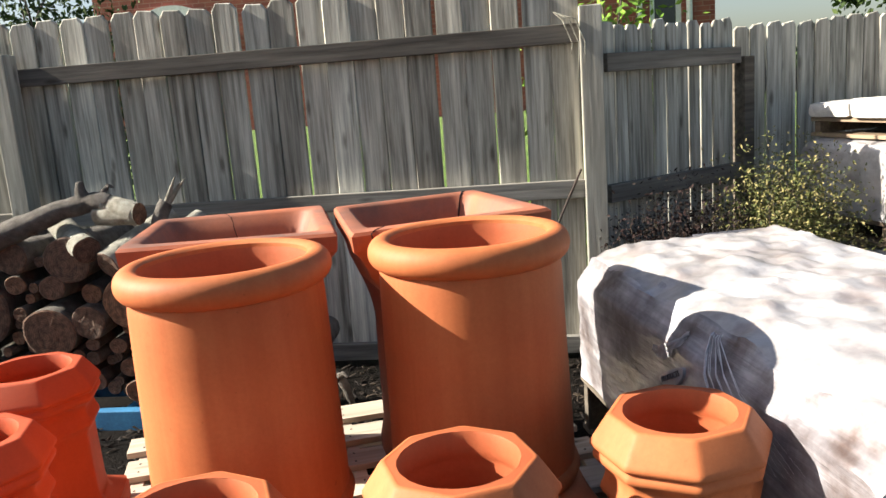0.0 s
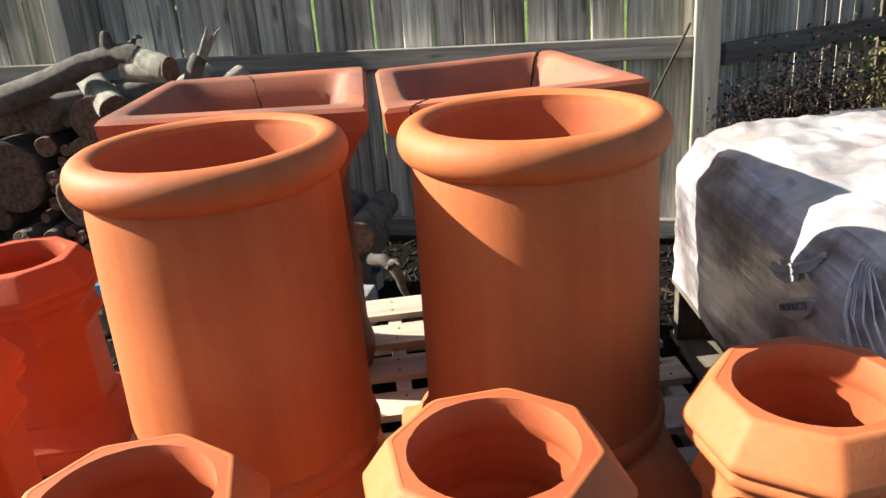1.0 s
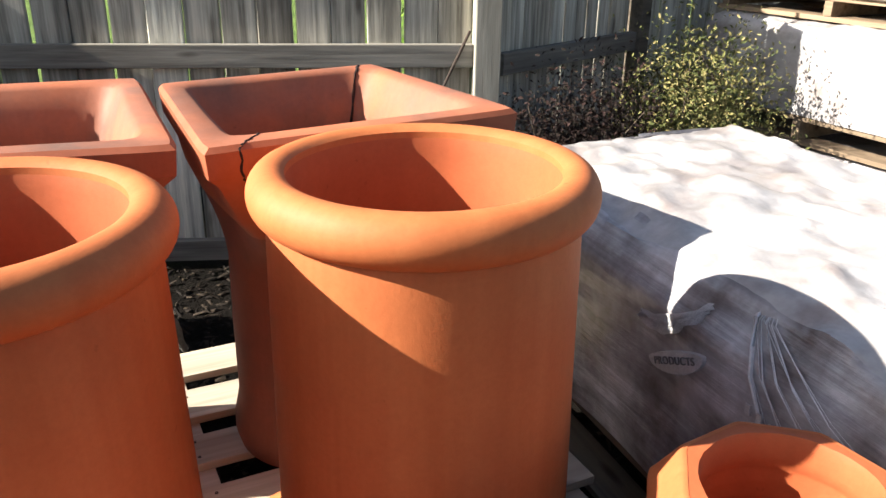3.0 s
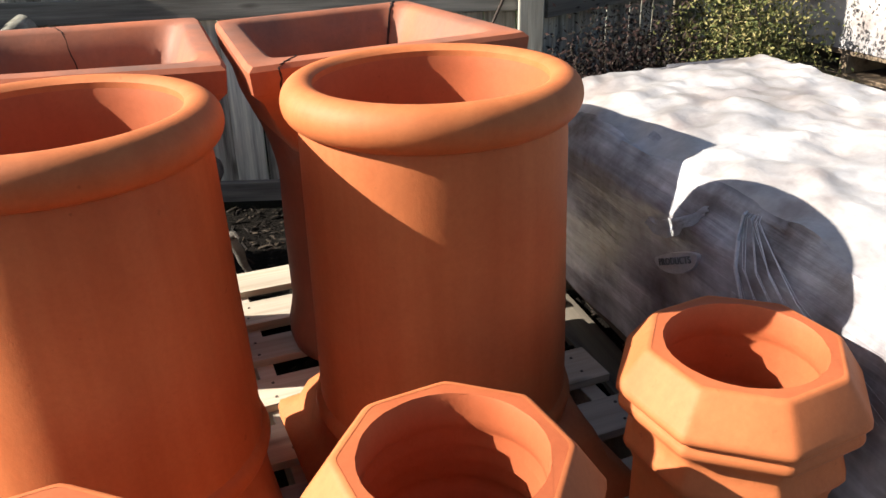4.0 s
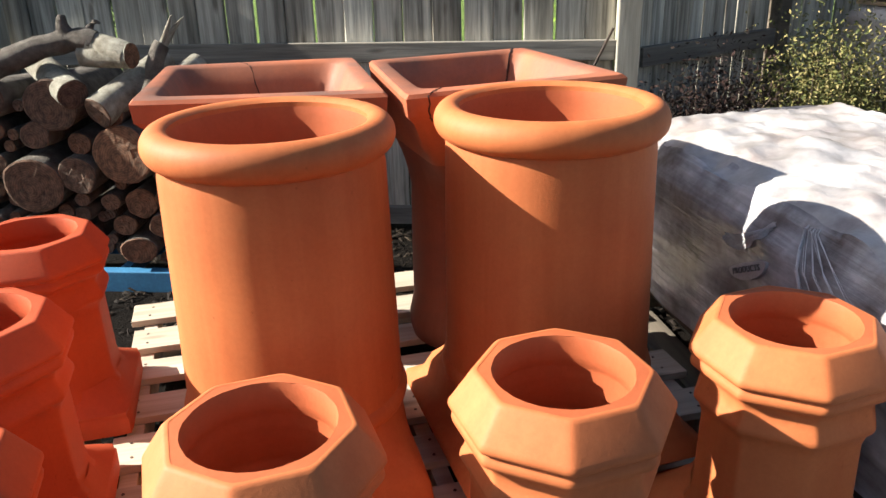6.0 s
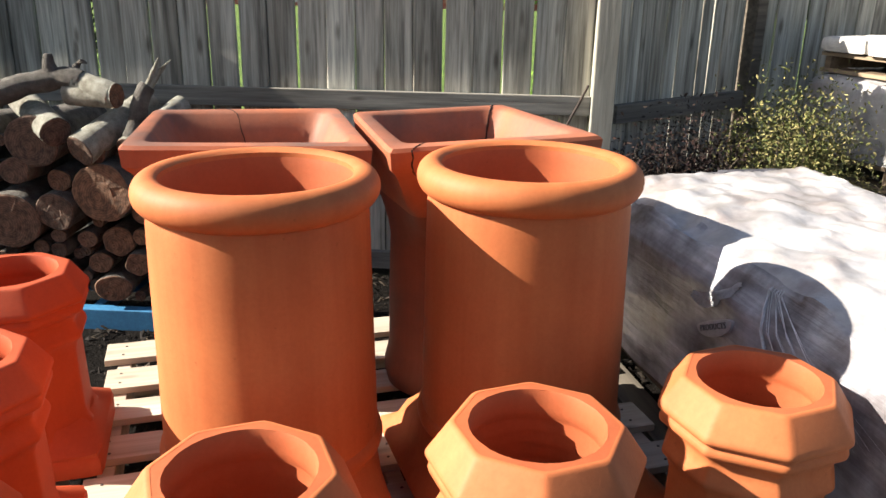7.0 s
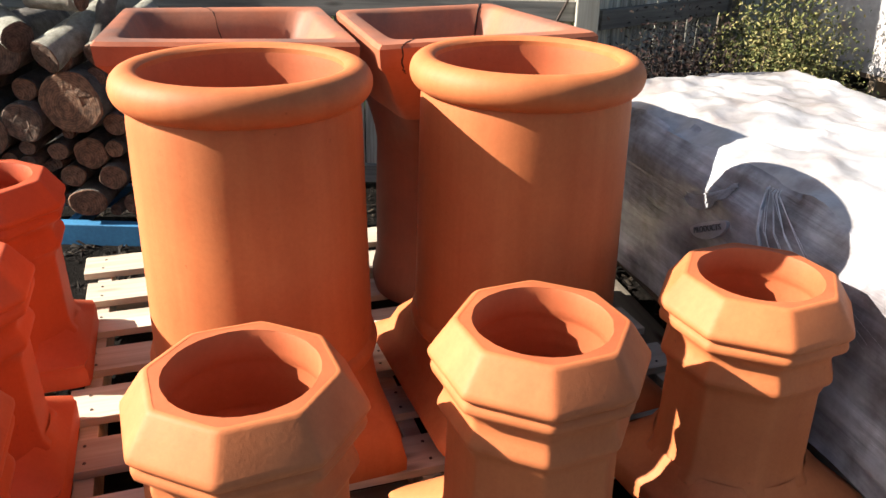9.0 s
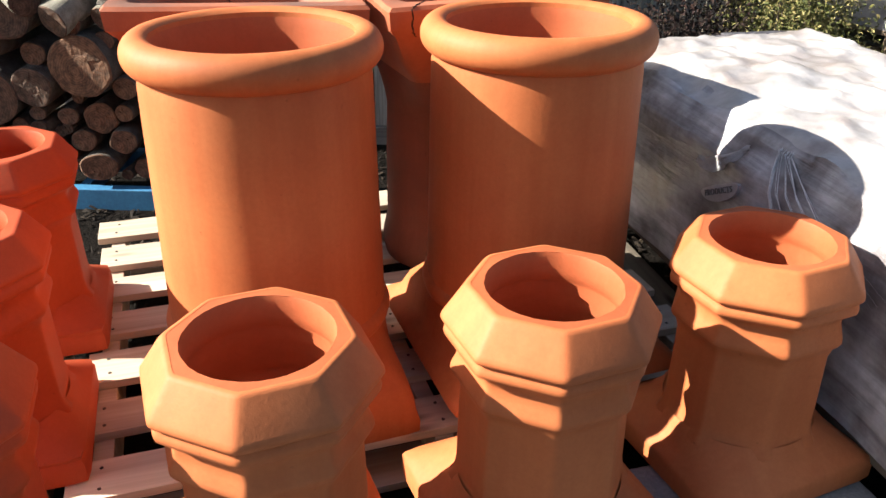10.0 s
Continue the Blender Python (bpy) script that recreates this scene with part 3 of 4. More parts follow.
# ---- concrete slabs under the small pots ----
CONCRETE = mottled("rough_concrete", (0.33, 0.33, 0.33), (0.2, 0.2, 0.205), 14, bumpy=0.8, dist=0.006)


def slab(u0, u1, v0, v1, top, name="concrete_slab"):
    bm = bmesh.new()
    box(bm, u0, u1, v0, v1, 0.05 - top, 0, 0.008)
    s = part(name, bm, CONCRETE, m=pose(0, 0, top, 0, 0, TURN))
    return tagged(s, "rough grey concrete slab under small clay pots", "slab", "concrete slabs", "structure")


slab(0.27, 1.345, 0.95, 1.585, 0.262)
slab(-0.62, 0.255, 0.95, 1.57, 0.262)
slab(-0.62, -0.20, 1.585, 2.44, 0.262)

# ---- firewood on a blue rack ----
BARK = mottled("grey_bark", (0.19, 0.17, 0.145), (0.06, 0.05, 0.04), 18, bumpy=1.0, dist=0.012)
PALE_BARK = mottled("pale_lichen_bark", (0.42, 0.41, 0.34), (0.18, 0.16, 0.12), 24, bumpy=1.0, dist=0.008)
TWIG_DARK = mottled("dark_stick_bark", (0.09, 0.06, 0.045), (0.04, 0.03, 0.025), 30)
BLUE = mottled("chalky_blue_paint", (0.045, 0.21, 0.40), (0.035, 0.16, 0.32), 10, rough=0.55, bumpy=0.2, dist=0.002)


def end_grain_material():
    m, nt, b = mat("cut_log_end", (0.3, 0.2, 0.13), 0.9)
    tc = nt.nodes.new("ShaderNodeTexCoord")
    info = nt.nodes.new("ShaderNodeObjectInfo")
    wob = nt.nodes.new("ShaderNodeTexNoise")
    wob.inputs["Scale"].default_value = 14
    nt.links.new(tc.outputs["Object"], wob.inputs["Vector"])
    vm = nt.nodes.new("ShaderNodeVectorMath")
    vm.operation = "MULTIPLY_ADD"
    vm.inputs[1].default_value = (0.03, 0.03, 0.03)
    nt.links.new(wob.outputs["Color"], vm.inputs[0])
    nt.links.new(tc.outputs["Object"], vm.inputs[2])
    rings = nt.nodes.new("ShaderNodeTexWave")
    rings.wave_type, rings.rings_direction = "RINGS", "Y"
    rings.inputs["Scale"].default_value, rings.inputs["Distortion"].default_value, rings.inputs["Detail"].default_value = 34, 4.0, 4
    nt.links.new(vm.outputs[0], rings.inputs["Vector"])
    col = ramp(nt, rings.outputs["Fac"], (0.2, (0.125, 0.082, 0.058)), (0.8, (0.165, 0.112, 0.08)))
    tint = ramp(nt, info.outputs["Random"], (0.0, (0.5, 0.45, 0.42)), (0.35, (0.95, 0.85, 0.8)), (0.7, (1.25, 1.0, 0.8)), (1.0, (0.75, 0.72, 0.72)))
    col = mix(nt, col, tint, 1.0, "MULTIPLY")
    spots = noise_tex(nt, tc.outputs["Object"], 38, 4, 0.6)
    col = mix(nt, col, ramp(nt, spots, (0.36, (0.35, 0.33, 0.32)), (0.6, (1.1, 1.05, 1)),), 0.9, "MULTIPLY")
    nt.links.new(col, b.inputs["Base Color"])
    bump(nt, b, spots, 0.8, 0.006)
    return m


END = end_grain_material()


def log(m, r, length, label="cut log with grey bark and a sawn end", bark=None, seed=0, bend=0.0, squash=1.0, group="stacked firewood"):
    """A log along its own y, its sawn end at the origin."""
    rnd = random.Random(seed)
    N = 22
    t = thing("log", m, label, "log", group)
    bm = bmesh.new()
    loops = []
    steps = 7
    for k in range(steps + 1):
        y = length * k / steps
        rr = r * (1 - 0.08 * k / steps)
        ring = []
        for i in range(N):
            a = 2 * math.pi * i / N
            q = rr * (1 + 0.10 * noise.noise(Vector((math.cos(a) * 1.4 + seed, math.sin(a) * 1.4, y * 3))) + 0.03 * noise.noise(Vector((math.cos(a) * 6, math.sin(a) * 6 + seed, y * 12))))
            ring.append((q * math.cos(a) + bend * math.sin(math.pi * k / steps), y, q * squash * math.sin(a)))
        loops.append(ring)
    loft(bm, loops, False, True)
    part("bark", bm, bark or BARK, t, smooth=True)
    bm = bmesh.new()
    rim = [Vector(p) for p in loops[0]]
    inner = [Vector((p.x * 0.93, -0.003, p.z * 0.93)) for p in rim]
    core = [Vector((p.x * 0.4, -0.002 + rnd.uniform(-0.002, 0.002), p.z * 0.4)) for p in rim]
    loft(bm, [rim, inner, core], False, True)
    part("sawn_end", bm, END, t, "brown sawn end with growth rings")
    return t


LOG_Y = 3.33
seen_logs = [(-1.54, 0.82, 0.104), (-1.48, 0.67, 0.047), (-1.30, 0.64, 0.116), (-1.33, 0.79, 0.056), (-1.22, 0.72, 0.036), (-1.49, 0.56, 0.077), (-1.67, 0.52, 0.119),
             (-1.39, 0.45, 0.037), (-1.28, 0.44, 0.060), (-1.19, 0.46, 0.035), (-1.36, 0.35, 0.046), (-1.20, 0.36, 0.050), (-1.30, 0.265, 0.072), (-1.50, 0.46, 0.030),
             (-1.51, 0.40, 0.034), (-1.16, 0.56, 0.045), (-1.62, 0.71, 0.055), (-2.01, 0.60, 0.155), (-1.97, 0.85, 0.098), (-1.79, 0.84, 0.078), (-1.81, 0.72, 0.046),
             (-2.00, 0.35, 0.048), (-1.86, 0.36, 0.039), (-2.25, 0.28, 0.057)]
placed = []
rnd = random.Random(21)
for k, (lx, lz, r) in enumerate(seen_logs):
    placed.append((lx, lz, r))
    log(pose(lx, LOG_Y + rnd.uniform(-0.03, 0.03), lz, rnd.uniform(-4, 4), rnd.uniform(0, 360) * 0, rnd.uniform(-7, 7)), r * 0.98, 0.42, seed=k, squash=0.72 if k == 12 else rnd.uniform(0.88, 1.0))
tries = 0
while tries < 5000 and len(placed) < 150:
    tries += 1
    lx, r = rnd.uniform(-3.1, -1.02), rnd.choice((0.022, 0.03, 0.038, 0.05, 0.065))
    lz = rnd.uniform(0.19 + r, 0.84 - max(0, lx + 1.1) * 0.25)
    if all((lx - a) ** 2 + (lz - b) ** 2 > (r + c) ** 2 * 0.93 for a, b, c in placed):
        placed.append((lx, lz, r))
        log(pose(lx, LOG_Y + rnd.uniform(0.0, 0.07), lz, rnd.uniform(-3, 3), 0, rnd.uniform(-6, 6)), r, 0.4, seed=len(placed))
# lit logs across the top, with bark towards the sky
log(pose(-1.44, 3.30, 0.86, 14, 0, 48), 0.055, 0.34, "short split log with pale bark lying on the stack", PALE_BARK, 301)
log(pose(-1.35, 3.28, 0.80, 22, 0, -24), 0.058, 0.36, "short log with silvery bark leaning on the stack", PALE_BARK, 302)
log(pose(-1.20, 3.33, 0.80, 20, 0, -18), 0.045, 0.34, "short log with silvery bark leaning on the stack", PALE_BARK, 303)
log(pose(-1.235, 3.37, 0.985, 0, 0, 80), 0.045, 0.20, "lichen-covered branch end lying on the stack", PALE_BARK, 304)

for lx, lz, r, number in ((-0.80, 0.258, 0.080, 305), (-0.655, 0.248, 0.070, 306), (-0.72, 0.375, 0.064, 307), (-0.60, 0.375, 0.062, 308)):
    log(pose(lx, 3.33, lz, 0, 0, 3), r, 0.40, "thick dark-barked log at the end of the stack", None, number)


def limb(pts, rs, material, label, name="branch", parent=None):
    n = len(pts)
    fine, fr = [], []
    for k in range(n - 1):
        for s in range(4):
            f = s / 4
            fine.append(Vector(pts[k]).lerp(Vector(pts[k + 1]), f) + Vector((noise.noise(Vector((k + f, 1, rs[0] * 99))), noise.noise(Vector((k + f, 5, rs[0] * 99))), noise.noise(Vector((k + f, 9, rs[0] * 99))))) * rs[k] * 0.35)
            fr.append((rs[k] + (rs[k + 1] - rs[k]) * f) * (1 + 0.12 * noise.noise(Vector((k * 3 + f * 3, 2, 7)))))
    fine.append(Vector(pts[-1]))
    fr.append(rs[-1])
    return part(name, strand(fine, fr, 12), material, parent, label if parent else "", smooth=True)


fork = thing("forked_branch", pose(0, 0, 0), "grey forked branch lying across the firewood", "branch")
limb([(-1.95, 3.30, 0.90), (-1.75, 3.34, 0.95), (-1.58, 3.38, 1.02), (-1.44, 3.40, 1.04), (-1.38, 3.40, 1.03)], [0.055, 0.05, 0.042, 0.04, 0.04], BARK, "", "stem", fork)
limb([(-1.47, 3.39, 1.03), (-1.49, 3.40, 1.08), (-1.485, 3.40, 1.125)], [0.036, 0.026, 0.012], BARK, "", "stub", fork)
limb([(-1.42, 3.40, 1.05), (-1.38, 3.42, 1.10), (-1.36, 3.43, 1.09)], [0.016, 0.010, 0.003], BARK, "", "twig", fork)
limb([(-1.40, 3.40, 1.03), (-1.34, 3.39, 1.01), (-1.25, 3.37, 0.985)], [0.042, 0.044, 0.045], PALE_BARK, "lichen-covered limb", "limb", fork)
split = thing("splintered_branch", pose(0, 0, 0), "broken branch with a pale splintered tip", "branch")
limb([(-1.19, 3.36, 0.83), (-1.165, 3.38, 0.95), (-1.13, 3.40, 1.02)], [0.036, 0.032, 0.028], BARK, "", "stem", split)
for k, (dx, dz) in enumerate(((0.055, 0.11), (0.07, 0.085), (0.035, 0.09), (0.085, 0.10))):
    limb([(-1.135, 3.40, 1.0), (-1.135 + dx * 0.5, 3.40 + 0.006 * k, 1.01 + dz * 0.55), (-1.135 + dx, 3.40 + 0.01 * k, 1.01 + dz)], [0.014, 0.009, 0.002], PALE_BARK, "pale splinter", "splinter", split)

root = thing("twisted_root", pose(0, 0, 0), "twisted pale root lying by the end of the rack", "root")
limb([(-0.52, 3.22, 0.345), (-0.47, 3.20, 0.35), (-0.43, 3.19, 0.325), (-0.41, 3.19, 0.28), (-0.39, 3.19, 0.22)], [0.02, 0.022, 0.02, 0.016, 0.01], BARK, "", "stem", root)
limb([(-0.45, 3.20, 0.34), (-0.42, 3.18, 0.355), (-0.40, 3.17, 0.345)], [0.014, 0.01, 0.004], BARK, "", "twig", root)
brace = thing("fence_brace", pose(0, 0, 0), "thin dark stick leaning on the fence under the rail", "stick")
limb([(0.56, FENCE_Y - 0.05, 0.95), (0.49, FENCE_Y - 0.05, 0.80), (0.425, FENCE_Y - 0.05, 0.66), (0.36, FENCE_Y - 0.06, 0.50)], [0.006, 0.006, 0.006, 0.005], TWIG_DARK, "", "stem", brace)

rack = thing("firewood_rack", pose(0, 0, 0), "blue painted metal rack under the firewood", "rack")
for yy in (3.29, 3.70):
    bm = bmesh.new()
    box(bm, -3.3, -0.55 if yy < 3.5 else -0.66, yy, yy + 0.05, 0.085, 0.18, 0.004)
    part("beam", bm, BLUE, rack)
for xx in (-3.2, -2.3, -1.4, -0.70):
    bm = bmesh.new()
    box(bm, xx - 0.02, xx + 0.02, 3.345, 3.70, 0.12, 0.17, 0.003)
    part("crossbar", bm, BLUE, rack)
for xx in (-3.25, -0.72):
    for yy in (3.30, 3.69):
        bm = bmesh.new()
        box(bm, xx - 0.05, xx + 0.05, yy - 0.02, yy + 0.06, -0.03, 0.084, 0.004)
        part("foot", bm, CONCRETE, rack, "grey concrete foot block")
bm = bmesh.new()
box(bm, -0.67, -0.52, 3.12, 3.24, -0.01, 0.24, 0.006)
tagged(part("concrete_block", bm, CONCRETE), "small grey concrete block standing on the soil", "block")

# ---- stacks of wrapped stone by the far fence ----
STONE = mottled("white_limestone", (0.74, 0.71, 0.66), (0.60, 0.57, 0.53), 12, bumpy=0.7, dist=0.008)
BLOCK_WOOD = grained_material("pallet_block_wood", (0.40, 0.31, 0.22), (0.24, 0.18, 0.13), "x")
SX, SY, STURN = 1.76, 4.88, 21.0
sp = pose(SX, SY, 0, 0, 0, STURN)
wrapped_stack(sp @ pose(0, -1.2, 0.10), 1.2, 1.0, 0.385, "lower pallet load of stone wrapped in grey film", 3, 11.0, 0.01)
wrapped_stack(sp @ pose(0.0, -1.2, 0.605), 1.2, 1.0, 0.385, "upper pallet load of stone wrapped in white film", 3, 17.0, 0.01, FILM_TOP)
for zz, nm in ((0.0, "ground"), (0.485, "middle"), (0.99, "top")):
    wooden_pallet("stone_pallet", sp @ pose(0.0 if zz < 0.9 else 0.06, 0, zz - (0.02 if zz == 0 else 0), 0, 0, -90), 1.2, 1.0, 6, 0.11, 0.118 if zz < 0.9 else 0.10, BLOCK_WOOD, "wooden pallet between loads of wrapped stone", seed=31)
for i in range(4):
    for j in range(4):
        bm = bmesh.new()
        box(bm, -0.118, 0.118, -0.143, 0.143, 0, 0.078, 0.026)
        for v in bm.verts:
            v.co += Vector((noise.noise(v.co * 18 + Vector((i, j, 0))), noise.noise(v.co * 18 + Vector((j, i, 5))), noise.noise(v.co * 18 + Vector((i, 7, j))))) * 0.006
        s = part("stone_block", bm, STONE, m=sp @ pose(0.15 + 0.245 * i, -0.15 - 0.30 * j, 1.091, 0, 0, random.uniform(-2, 2)), smooth=True)
        tagged(s, "rough white limestone block on top of a pallet stack", "stone", "limestone blocks")


# ---- shrubs ----
def leaf_material(name, a, b2, c):
    m, nt, b = mat(name, a, 0.55)
    geo = nt.nodes.new("ShaderNodeNewGeometry")
    col = ramp(nt, geo.outputs["Random Per Island"], (0.0, b2), (0.5, a), (1.0, c))
    nt.links.new(col, b.inputs["Base Color"])
    b.inputs["Roughness"].default_value = 0.8
    b.inputs["Specular IOR Level"].default_value = 0.15
    b.inputs["Subsurface Weight"].default_value = 0.15
    b.inputs["Subsurface Radius"].default_value = (0.01, 0.01, 0.005)
    return m


LEAF = leaf_material("yellow_green_leaf", (0.13, 0.135, 0.045), (0.05, 0.065, 0.024), (0.30, 0.25, 0.11))
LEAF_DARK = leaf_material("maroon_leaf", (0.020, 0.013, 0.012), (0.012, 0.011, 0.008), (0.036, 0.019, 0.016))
LEAF_TREE = leaf_material("dark_green_leaf", (0.045, 0.075, 0.025), (0.025, 0.045, 0.015), (0.07, 0.10, 0.03))
LEAF_BRIGHT = leaf_material("bright_green_leaf", (0.13, 0.24, 0.03), (0.07, 0.14, 0.02), (0.2, 0.32, 0.05))
TWIG = mottled("twig_bark", (0.12, 0.09, 0.065), (0.06, 0.045, 0.035), 30)


def shrub(name, centre, size, stems, leaves, leaf, leaf_mat, label, category="shrub", seed=1, trunk=None, kind=""):
    rnd = random.Random(seed)
    t = thing(name, pose(*centre), label, category, kind=kind)
    verts, faces, tips = [], [], []
    for k in range(stems):
        a = rnd.uniform(0, 2 * math.pi)
        reach = rnd.uniform(0.25, 1.0)
        h = rnd.uniform(0.5, 1.0)
        end = Vector((size[0] * reach * math.cos(a), size[1] * reach * math.sin(a), size[2] * h * (1.1 - 0.35 * reach)))
        pts = [Vector((rnd.uniform(-0.03, 0.03), rnd.uniform(-0.03, 0.03), 0))]
        for s in range(1, 6):
            f = s / 5
            pts.append(Vector((end.x * f ** 1.3, end.y * f ** 1.3, end.z * f ** 0.85)) + Vector((rnd.uniform(-1, 1), rnd.uniform(-1, 1), rnd.uniform(-1, 1))) * 0.04 * size[2])
        bm = strand(pts, [0.008 * size[2] * (1 - 0.8 * s / 5) + 0.0012 for s in range(6)], 5)
        if k < 14:
            part("stem", bm, TWIG, t, smooth=True)
        else:
            bm.free()
        for s in range(2, 6):
            tips.append((pts[s].lerp(pts[s - 1], 0.4), pts[s] - pts[s - 1]))
            tips.append((pts[s], pts[s] - pts[s - 1]))
    for i in range(leaves):
        p, d = rnd.choice(tips)
        c = p + Vector((rnd.gauss(0, 1), rnd.gauss(0, 1), rnd.gauss(0, 0.9))) * 0.075 * size[2]
        if c.z < 0.02:
            continue
        n = Vector((rnd.uniform(-1, 1), rnd.uniform(-1, 1), rnd.uniform(-0.2, 1))).normalized()
        u = n.orthogonal().normalized()
        u.rotate(Matrix.Rotation(rnd.uniform(0, 6.28), 3, n))
        w = n.cross(u)
        L = leaf * rnd.uniform(0.6, 1.3)
        b0 = len(verts)
        verts += [c - u * L, c + w * L * 0.42 + n * L * 0.1, c + u * L, c - w * L * 0.42 + n * L * 0.1]
        faces += [(b0, b0 + 1, b0 + 2, b0 + 3)]
    me = bpy.data.meshes.new("foliage")
    me.from_pydata([tuple(v) for v in verts], [], faces)
    me.materials.append(leaf_mat)
    fo = new("foliage", me)
    fo.parent = t
    fo["kind"] = "stuff"
    return t


shrub("bush", (1.53, 4.30, 0.0), (0.33, 0.26, 1.02), 110, 27000, 0.0105, LEAF, "sunlit bush with small yellow-green leaves by the fence", "bush", 3)
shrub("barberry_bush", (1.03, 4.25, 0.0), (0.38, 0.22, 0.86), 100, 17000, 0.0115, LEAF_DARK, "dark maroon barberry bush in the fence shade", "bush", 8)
shrub("evergreen", (0.86, 5.75, 0.0), (0.30, 0.3, 2.25), 40, 5000, 0.03, LEAF_BRIGHT, "bright green evergreen shrub behind the fence", "shrub", 5)
shrub("evergreen", (-2.75, 5.3, 0.0), (0.46, 0.42, 2.5), 60, 16000, 0.026, LEAF_TREE, "dark green evergreen shrub behind the fence", "shrub", 6)


def broad_tree(x, y, h, spread, seed):
    rnd = random.Random(seed)
    t = thing("tree", pose(x, y, 0), "dark green broad-leaved tree beyond the fence", "tree", "background trees")
    part("trunk", strand([(0, 0, -0.1), (0.05, 0, h * 0.3), (0, 0.05, h * 0.6), (0, 0, h * 0.85)], [0.16, 0.13, 0.09, 0.03], 10), TWIG, t, smooth=True)
    verts, faces = [], []
    clumps = []
    for k in range(34):
        a, r = rnd.uniform(0, 6.28), spread * math.sqrt(rnd.random())
        clumps.append((Vector((r * math.cos(a), r * math.sin(a), h * rnd.uniform(0.35, 1.0) - 0.25 * r)), rnd.uniform(0.2, 0.5) * spread * 0.5))
    for k in range(8):
        c = clumps[k][0]
        part("limb", strand([(0, 0, h * 0.3), (c.x * 0.4, c.y * 0.4, h * 0.3 + (c.z - h * 0.3) * 0.6), tuple(c)], [0.06, 0.04, 0.01], 6), TWIG, t, smooth=True)
    for i in range(9000):
        c, r = rnd.choice(clumps)
        p = c + Vector((rnd.gauss(0, 0.5), rnd.gauss(0, 0.5), rnd.gauss(0, 0.4))) * r
        n = Vector((rnd.uniform(-1, 1), rnd.uniform(-1, 1), rnd.uniform(-0.3, 1))).normalized()
        u = n.orthogonal().normalized()
        w = n.cross(u)
        L = rnd.uniform(0.04, 0.08)
        b0 = len(verts)
        verts += [p - u * L, p + w * L * 0.5, p + u * L, p - w * L * 0.5]
        faces.append((b0, b0 + 1, b0 + 2, b0 + 3))
    me = bpy.data.meshes.new("crown")
    me.from_pydata([tuple(v) for v in verts], [], faces)
    me.materials.append(LEAF_TREE)
    cr = new("crown", me)
    cr.parent = t
    cr["kind"] = "stuff"


broad_tree(5.6, 12.5, 2.45, 1.35, 4)
broad_tree(8.2, 13.5, 2.8, 1.6, 9)

# ---- lawn beyond the fence ----
GRASS = mottled("lawn_grass", (0.17, 0.27, 0.05), (0.09, 0.16, 0.03), 6, bumpy=1.0, dist=0.03)
bm = bmesh.new()
loft(bm, [[(-40, yy, zz), (40, yy, zz), (40, yy, -0.3), (-40, yy, -0.3)] for yy, zz in ((5.9, 0.0), (7.0, 0.35), (9.0, 0.75), (11.0, 0.92), (13.9, 0.95))], True, True)
tagged(part("lawn", bm, GRASS, m=pose(0, 0, 0)), "sunlit green lawn beyond the fence", "lawn", kind="structure")


# ---- brick house beyond the fence ----
def brick_material():
    m, nt, b = mat("red_house_brick", (0.3, 0.1, 0.07), 0.9)
    tc = nt.nodes.new("ShaderNodeTexCoord")
    mp = nt.nodes.new("ShaderNodeMapping")
    mp.inputs["Rotation"].default_value = (radians(90), 0, 0)
    nt.links.new(tc.outputs["Object"], mp.inputs["Vector"])
    br = nt.nodes.new("ShaderNodeTexBrick")
    br.inputs["Scale"].default_value = 1.0
    br.inputs["Brick Width"].default_value, br.inputs["Row Height"].default_value, br.inputs["Mortar Size"].default_value = 0.22, 0.075, 0.006
    br.inputs["Color1"].default_value, br.inputs["Color2"].default_value, br.inputs["Mortar"].default_value = (0.22, 0.055, 0.04, 1), (0.30, 0.09, 0.06, 1), (0.30, 0.17, 0.13, 1)
    nt.links.new(mp.outputs["Vector"], br.inputs["Vector"])
    col = mix(nt, br.outputs["Color"], ramp(nt, noise_tex(nt, tc.outputs["Object"], 3, 5), (0.3, (0.75, 0.75, 0.75)), (0.7, (1.1, 1.1, 1.1))), 0.8, "MULTIPLY")
    nt.links.new(col, b.inputs["Base Color"])
    return m


BRICK = brick_material()
WHITE = mottled("white_house_paint", (0.78, 0.78, 0.76), (0.68, 0.68, 0.66), 5, rough=0.6, bumpy=0.1)
ROOF = mottled("grey_roof_shingle", (0.12, 0.115, 0.11), (0.07, 0.07, 0.07), 8)
GLASS, gnt, gb = mat("window_glass", (0.03, 0.035, 0.04), 0.08)
house = thing("house", pose(0, 14, 0), "red brick house with white trim beyond the fence", "house")


def wall_with_holes(x0, x1, z0, z1, holes, thick):
    """A wall of blocks round its rectangular openings."""
    bm = bmesh.new()
    xs = sorted({x0, x1, *(h[0] for h in holes), *(h[1] for h in holes)})
    zs = sorted({z0, z1, *(h[2] for h in holes), *(h[3] for h in holes)})
    for a, b2 in zip(xs, xs[1:]):
        for c, d in zip(zs, zs[1:]):
            if not any(h[0] <= a and b2 <= h[1] and h[2] <= c and d <= h[3] for h in holes):
                box(bm, a, b2, 0, thick, c, d)
    bmesh.ops.remove_doubles(bm, verts=bm.verts, dist=0.001)
    return bm


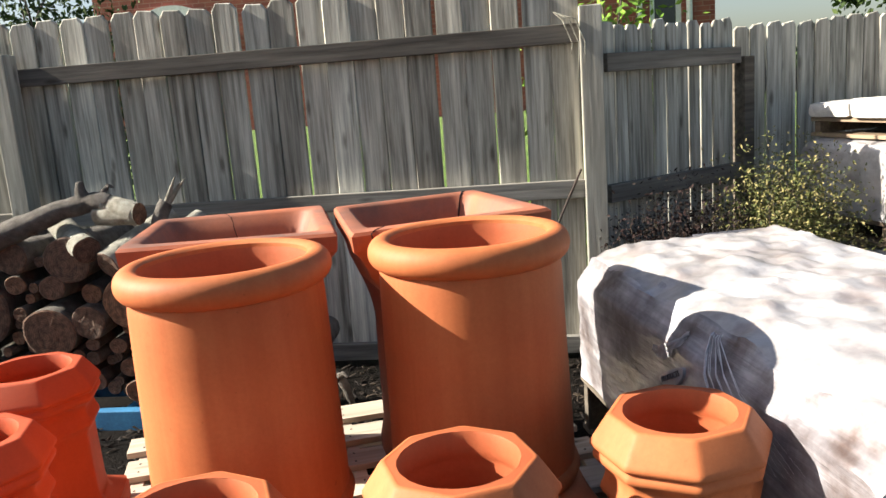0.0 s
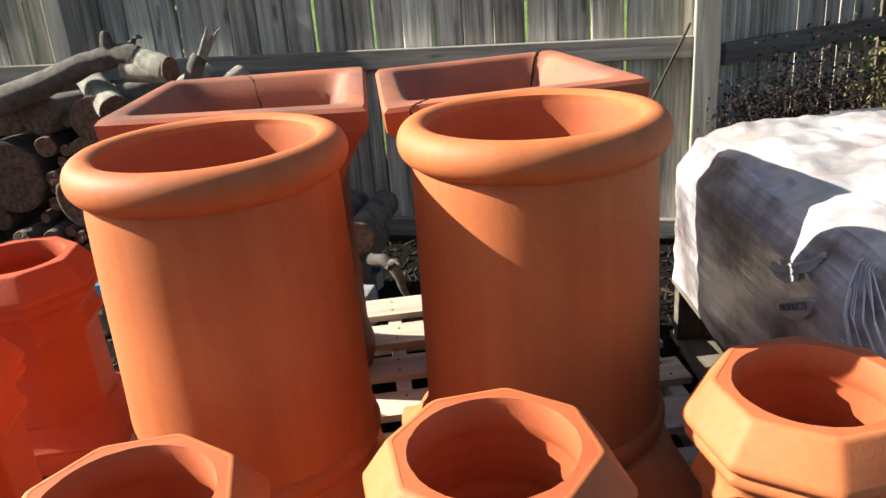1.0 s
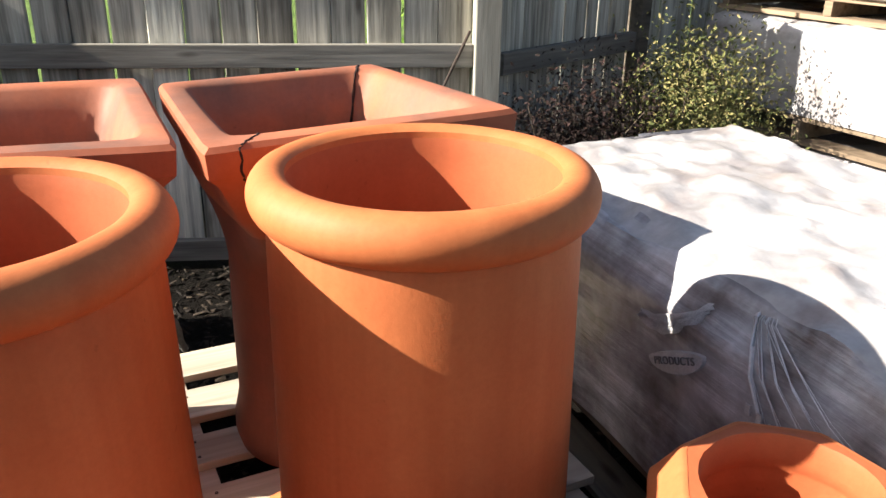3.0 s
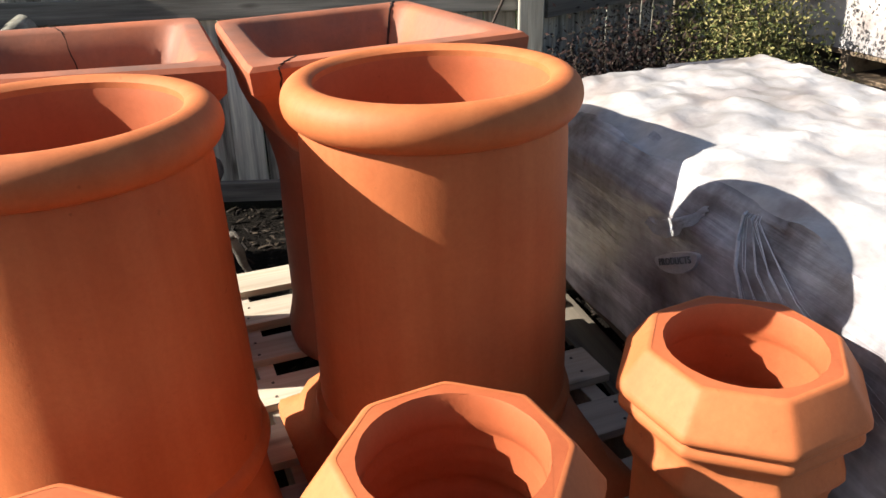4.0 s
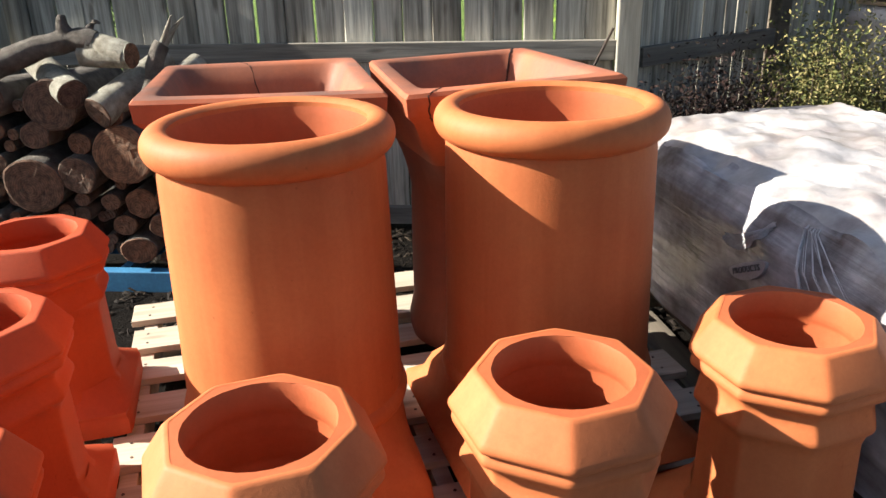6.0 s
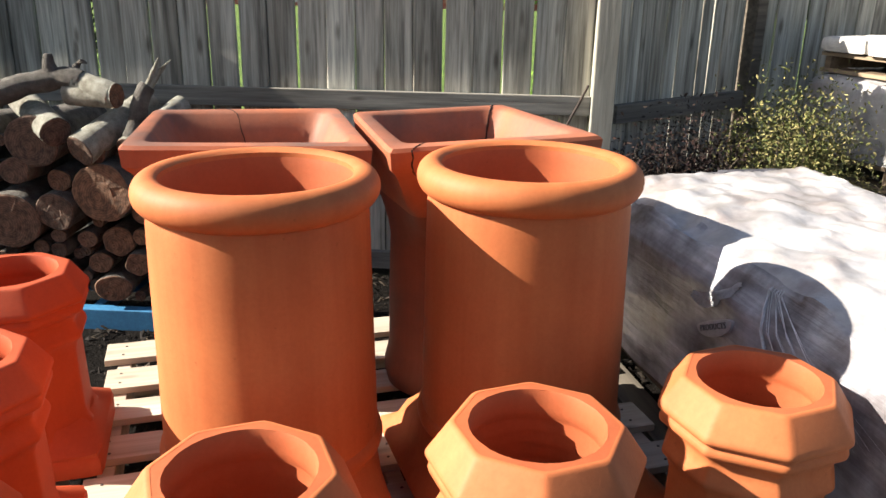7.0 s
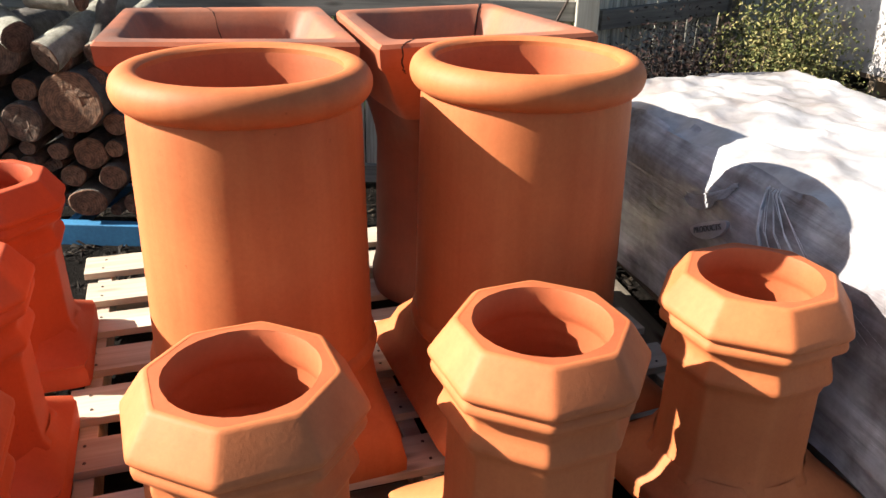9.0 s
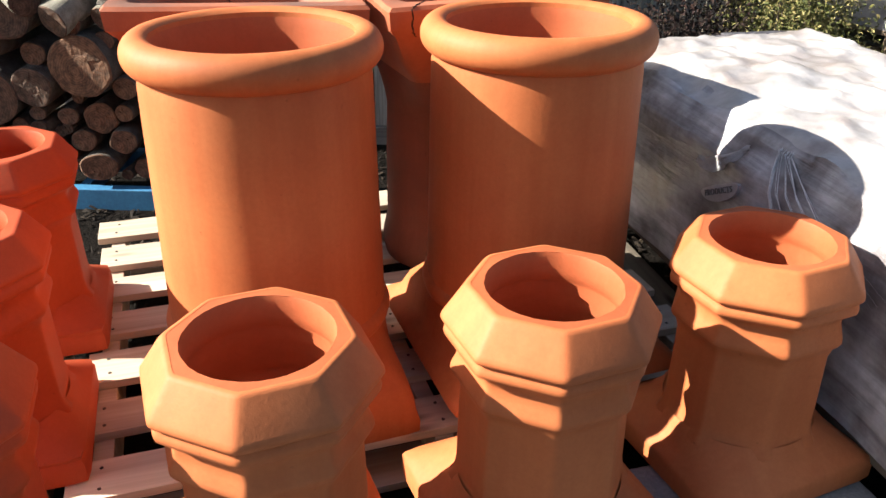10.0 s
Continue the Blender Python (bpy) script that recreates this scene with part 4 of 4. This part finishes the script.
holes = [(-6.35, -5.25, 1.2, 2.75), (-3.2, -2.1, 1.0, 2.6), (2.25, 2.75, 1.0, 3.3)]
part("wall", wall_with_holes(-7.2, 3.27, -0.2, 5.6, holes, 0.3), BRICK, house)
for a, b2, c, d in holes:
    w = part("window", wall_with_holes(a, b2, c, d, [(a + 0.08, b2 - 0.08, c + 0.08, d - 0.08)], 0.12), WHITE, house, "white window frame", m=pose(0, 0.05, 0))
    bm = bmesh.new()
    box(bm, a + 0.08, b2 - 0.08, 0.04, 0.06, c + 0.08, d - 0.08)
    part("pane", bm, GLASS, w)
bm = bmesh.new()
arch = [(-5.8 + 0.66 * math.cos(a), 2.75 + 0.40 * math.sin(a)) for a in [math.pi * i / 16 for i in range(17)]]
loft(bm, [[(x, -0.06, z) for x, z in arch], [(x, 0.04, z) for x, z in arch]], True, True)
part("arch", bm, WHITE, house, "white arched window head")
for xx, w in ((2.86, 0.05), (2.08, 0.05)):
    part("downspout", strand([(xx, -0.06, 0), (xx, -0.06, 2.0), (xx, -0.06, 5.4)], w, 10), WHITE, house, "white downspout", smooth=True)
bm = bmesh.new()
loft(bm, [[(-7.6, -0.5, 5.6), (3.7, -0.5, 5.6), (3.7, 7.5, 5.6), (-7.6, 7.5, 5.6)], [(-7.6, 3.4, 8.0), (3.7, 3.4, 8.0), (3.7, 3.6, 8.0), (-7.6, 3.6, 8.0)]], True, True)
part("roof", bm, ROOF, house)
bm = bmesh.new()
box(bm, -7.2, -6.9, 0.301, 7, -0.2, 5.59)
part("side_wall", bm, BRICK, house)
bm = bmesh.new()
box(bm, 2.97, 3.27, 0.301, 7, -0.2, 5.59)
part("side_wall", bm, BRICK, house)
# dead vine hanging from the rail by the corner post
vine = thing("dry_vine", pose(0, 0, 0), "dry pale vine stems hanging by the corner post", "vine")
for k, (dx, dz) in enumerate(((0.0, 0.28), (-0.03, 0.16), (0.03, 0.22))):
    limb([(0.46, FENCE_Y - 0.05, 1.70), (0.53 + dx, FENCE_Y - 0.085, 1.66), (0.57 + dx, FENCE_Y - 0.09, 1.55), (0.565 + dx, FENCE_Y - 0.09, 1.66 - dz)], [0.004, 0.004, 0.003, 0.0015], PALE_BARK, "", "stem", vine)

# ---- mulch chips on the soil ----
CHIP = leaf_material("mulch_chips", (0.015, 0.011, 0.008), (0.007, 0.005, 0.004), (0.045, 0.033, 0.023))
rnd = random.Random(77)
verts, faces = [], []
for i in range(3000):
    cx, cy = (rnd.uniform(-1.6, 0.9), rnd.uniform(2.3, 4.35)) if i % 4 else (rnd.uniform(-2.6, 2.2), rnd.uniform(0.9, 4.3))
    c = Vector((cx, cy, ground_z(cx, cy) + 0.006))
    a, L, w, t = rnd.uniform(0, 6.28), rnd.uniform(0.008, 0.03), rnd.uniform(0.004, 0.011), rnd.uniform(-0.5, 0.5)
    u = Vector((math.cos(a), math.sin(a), t)) * L
    s = Vector((-math.sin(a), math.cos(a), rnd.uniform(-0.4, 0.4))) * w
    up = Vector((0, 0, 0.005))
    b0 = len(verts)
    verts += [c - u - s, c + u - s * 0.6, c + u + s * 0.6, c - u + s, c + up]
    faces += [(b0, b0 + 1, b0 + 4), (b0 + 1, b0 + 2, b0 + 4), (b0 + 2, b0 + 3, b0 + 4), (b0 + 3, b0, b0 + 4)]
me = bpy.data.meshes.new("mulch_chips")
me.from_pydata([tuple(v) for v in verts], [], faces)
me.materials.append(CHIP)
tagged(new("mulch_chips", me), "dark wood chips scattered over the soil", "mulch", kind="stuff")
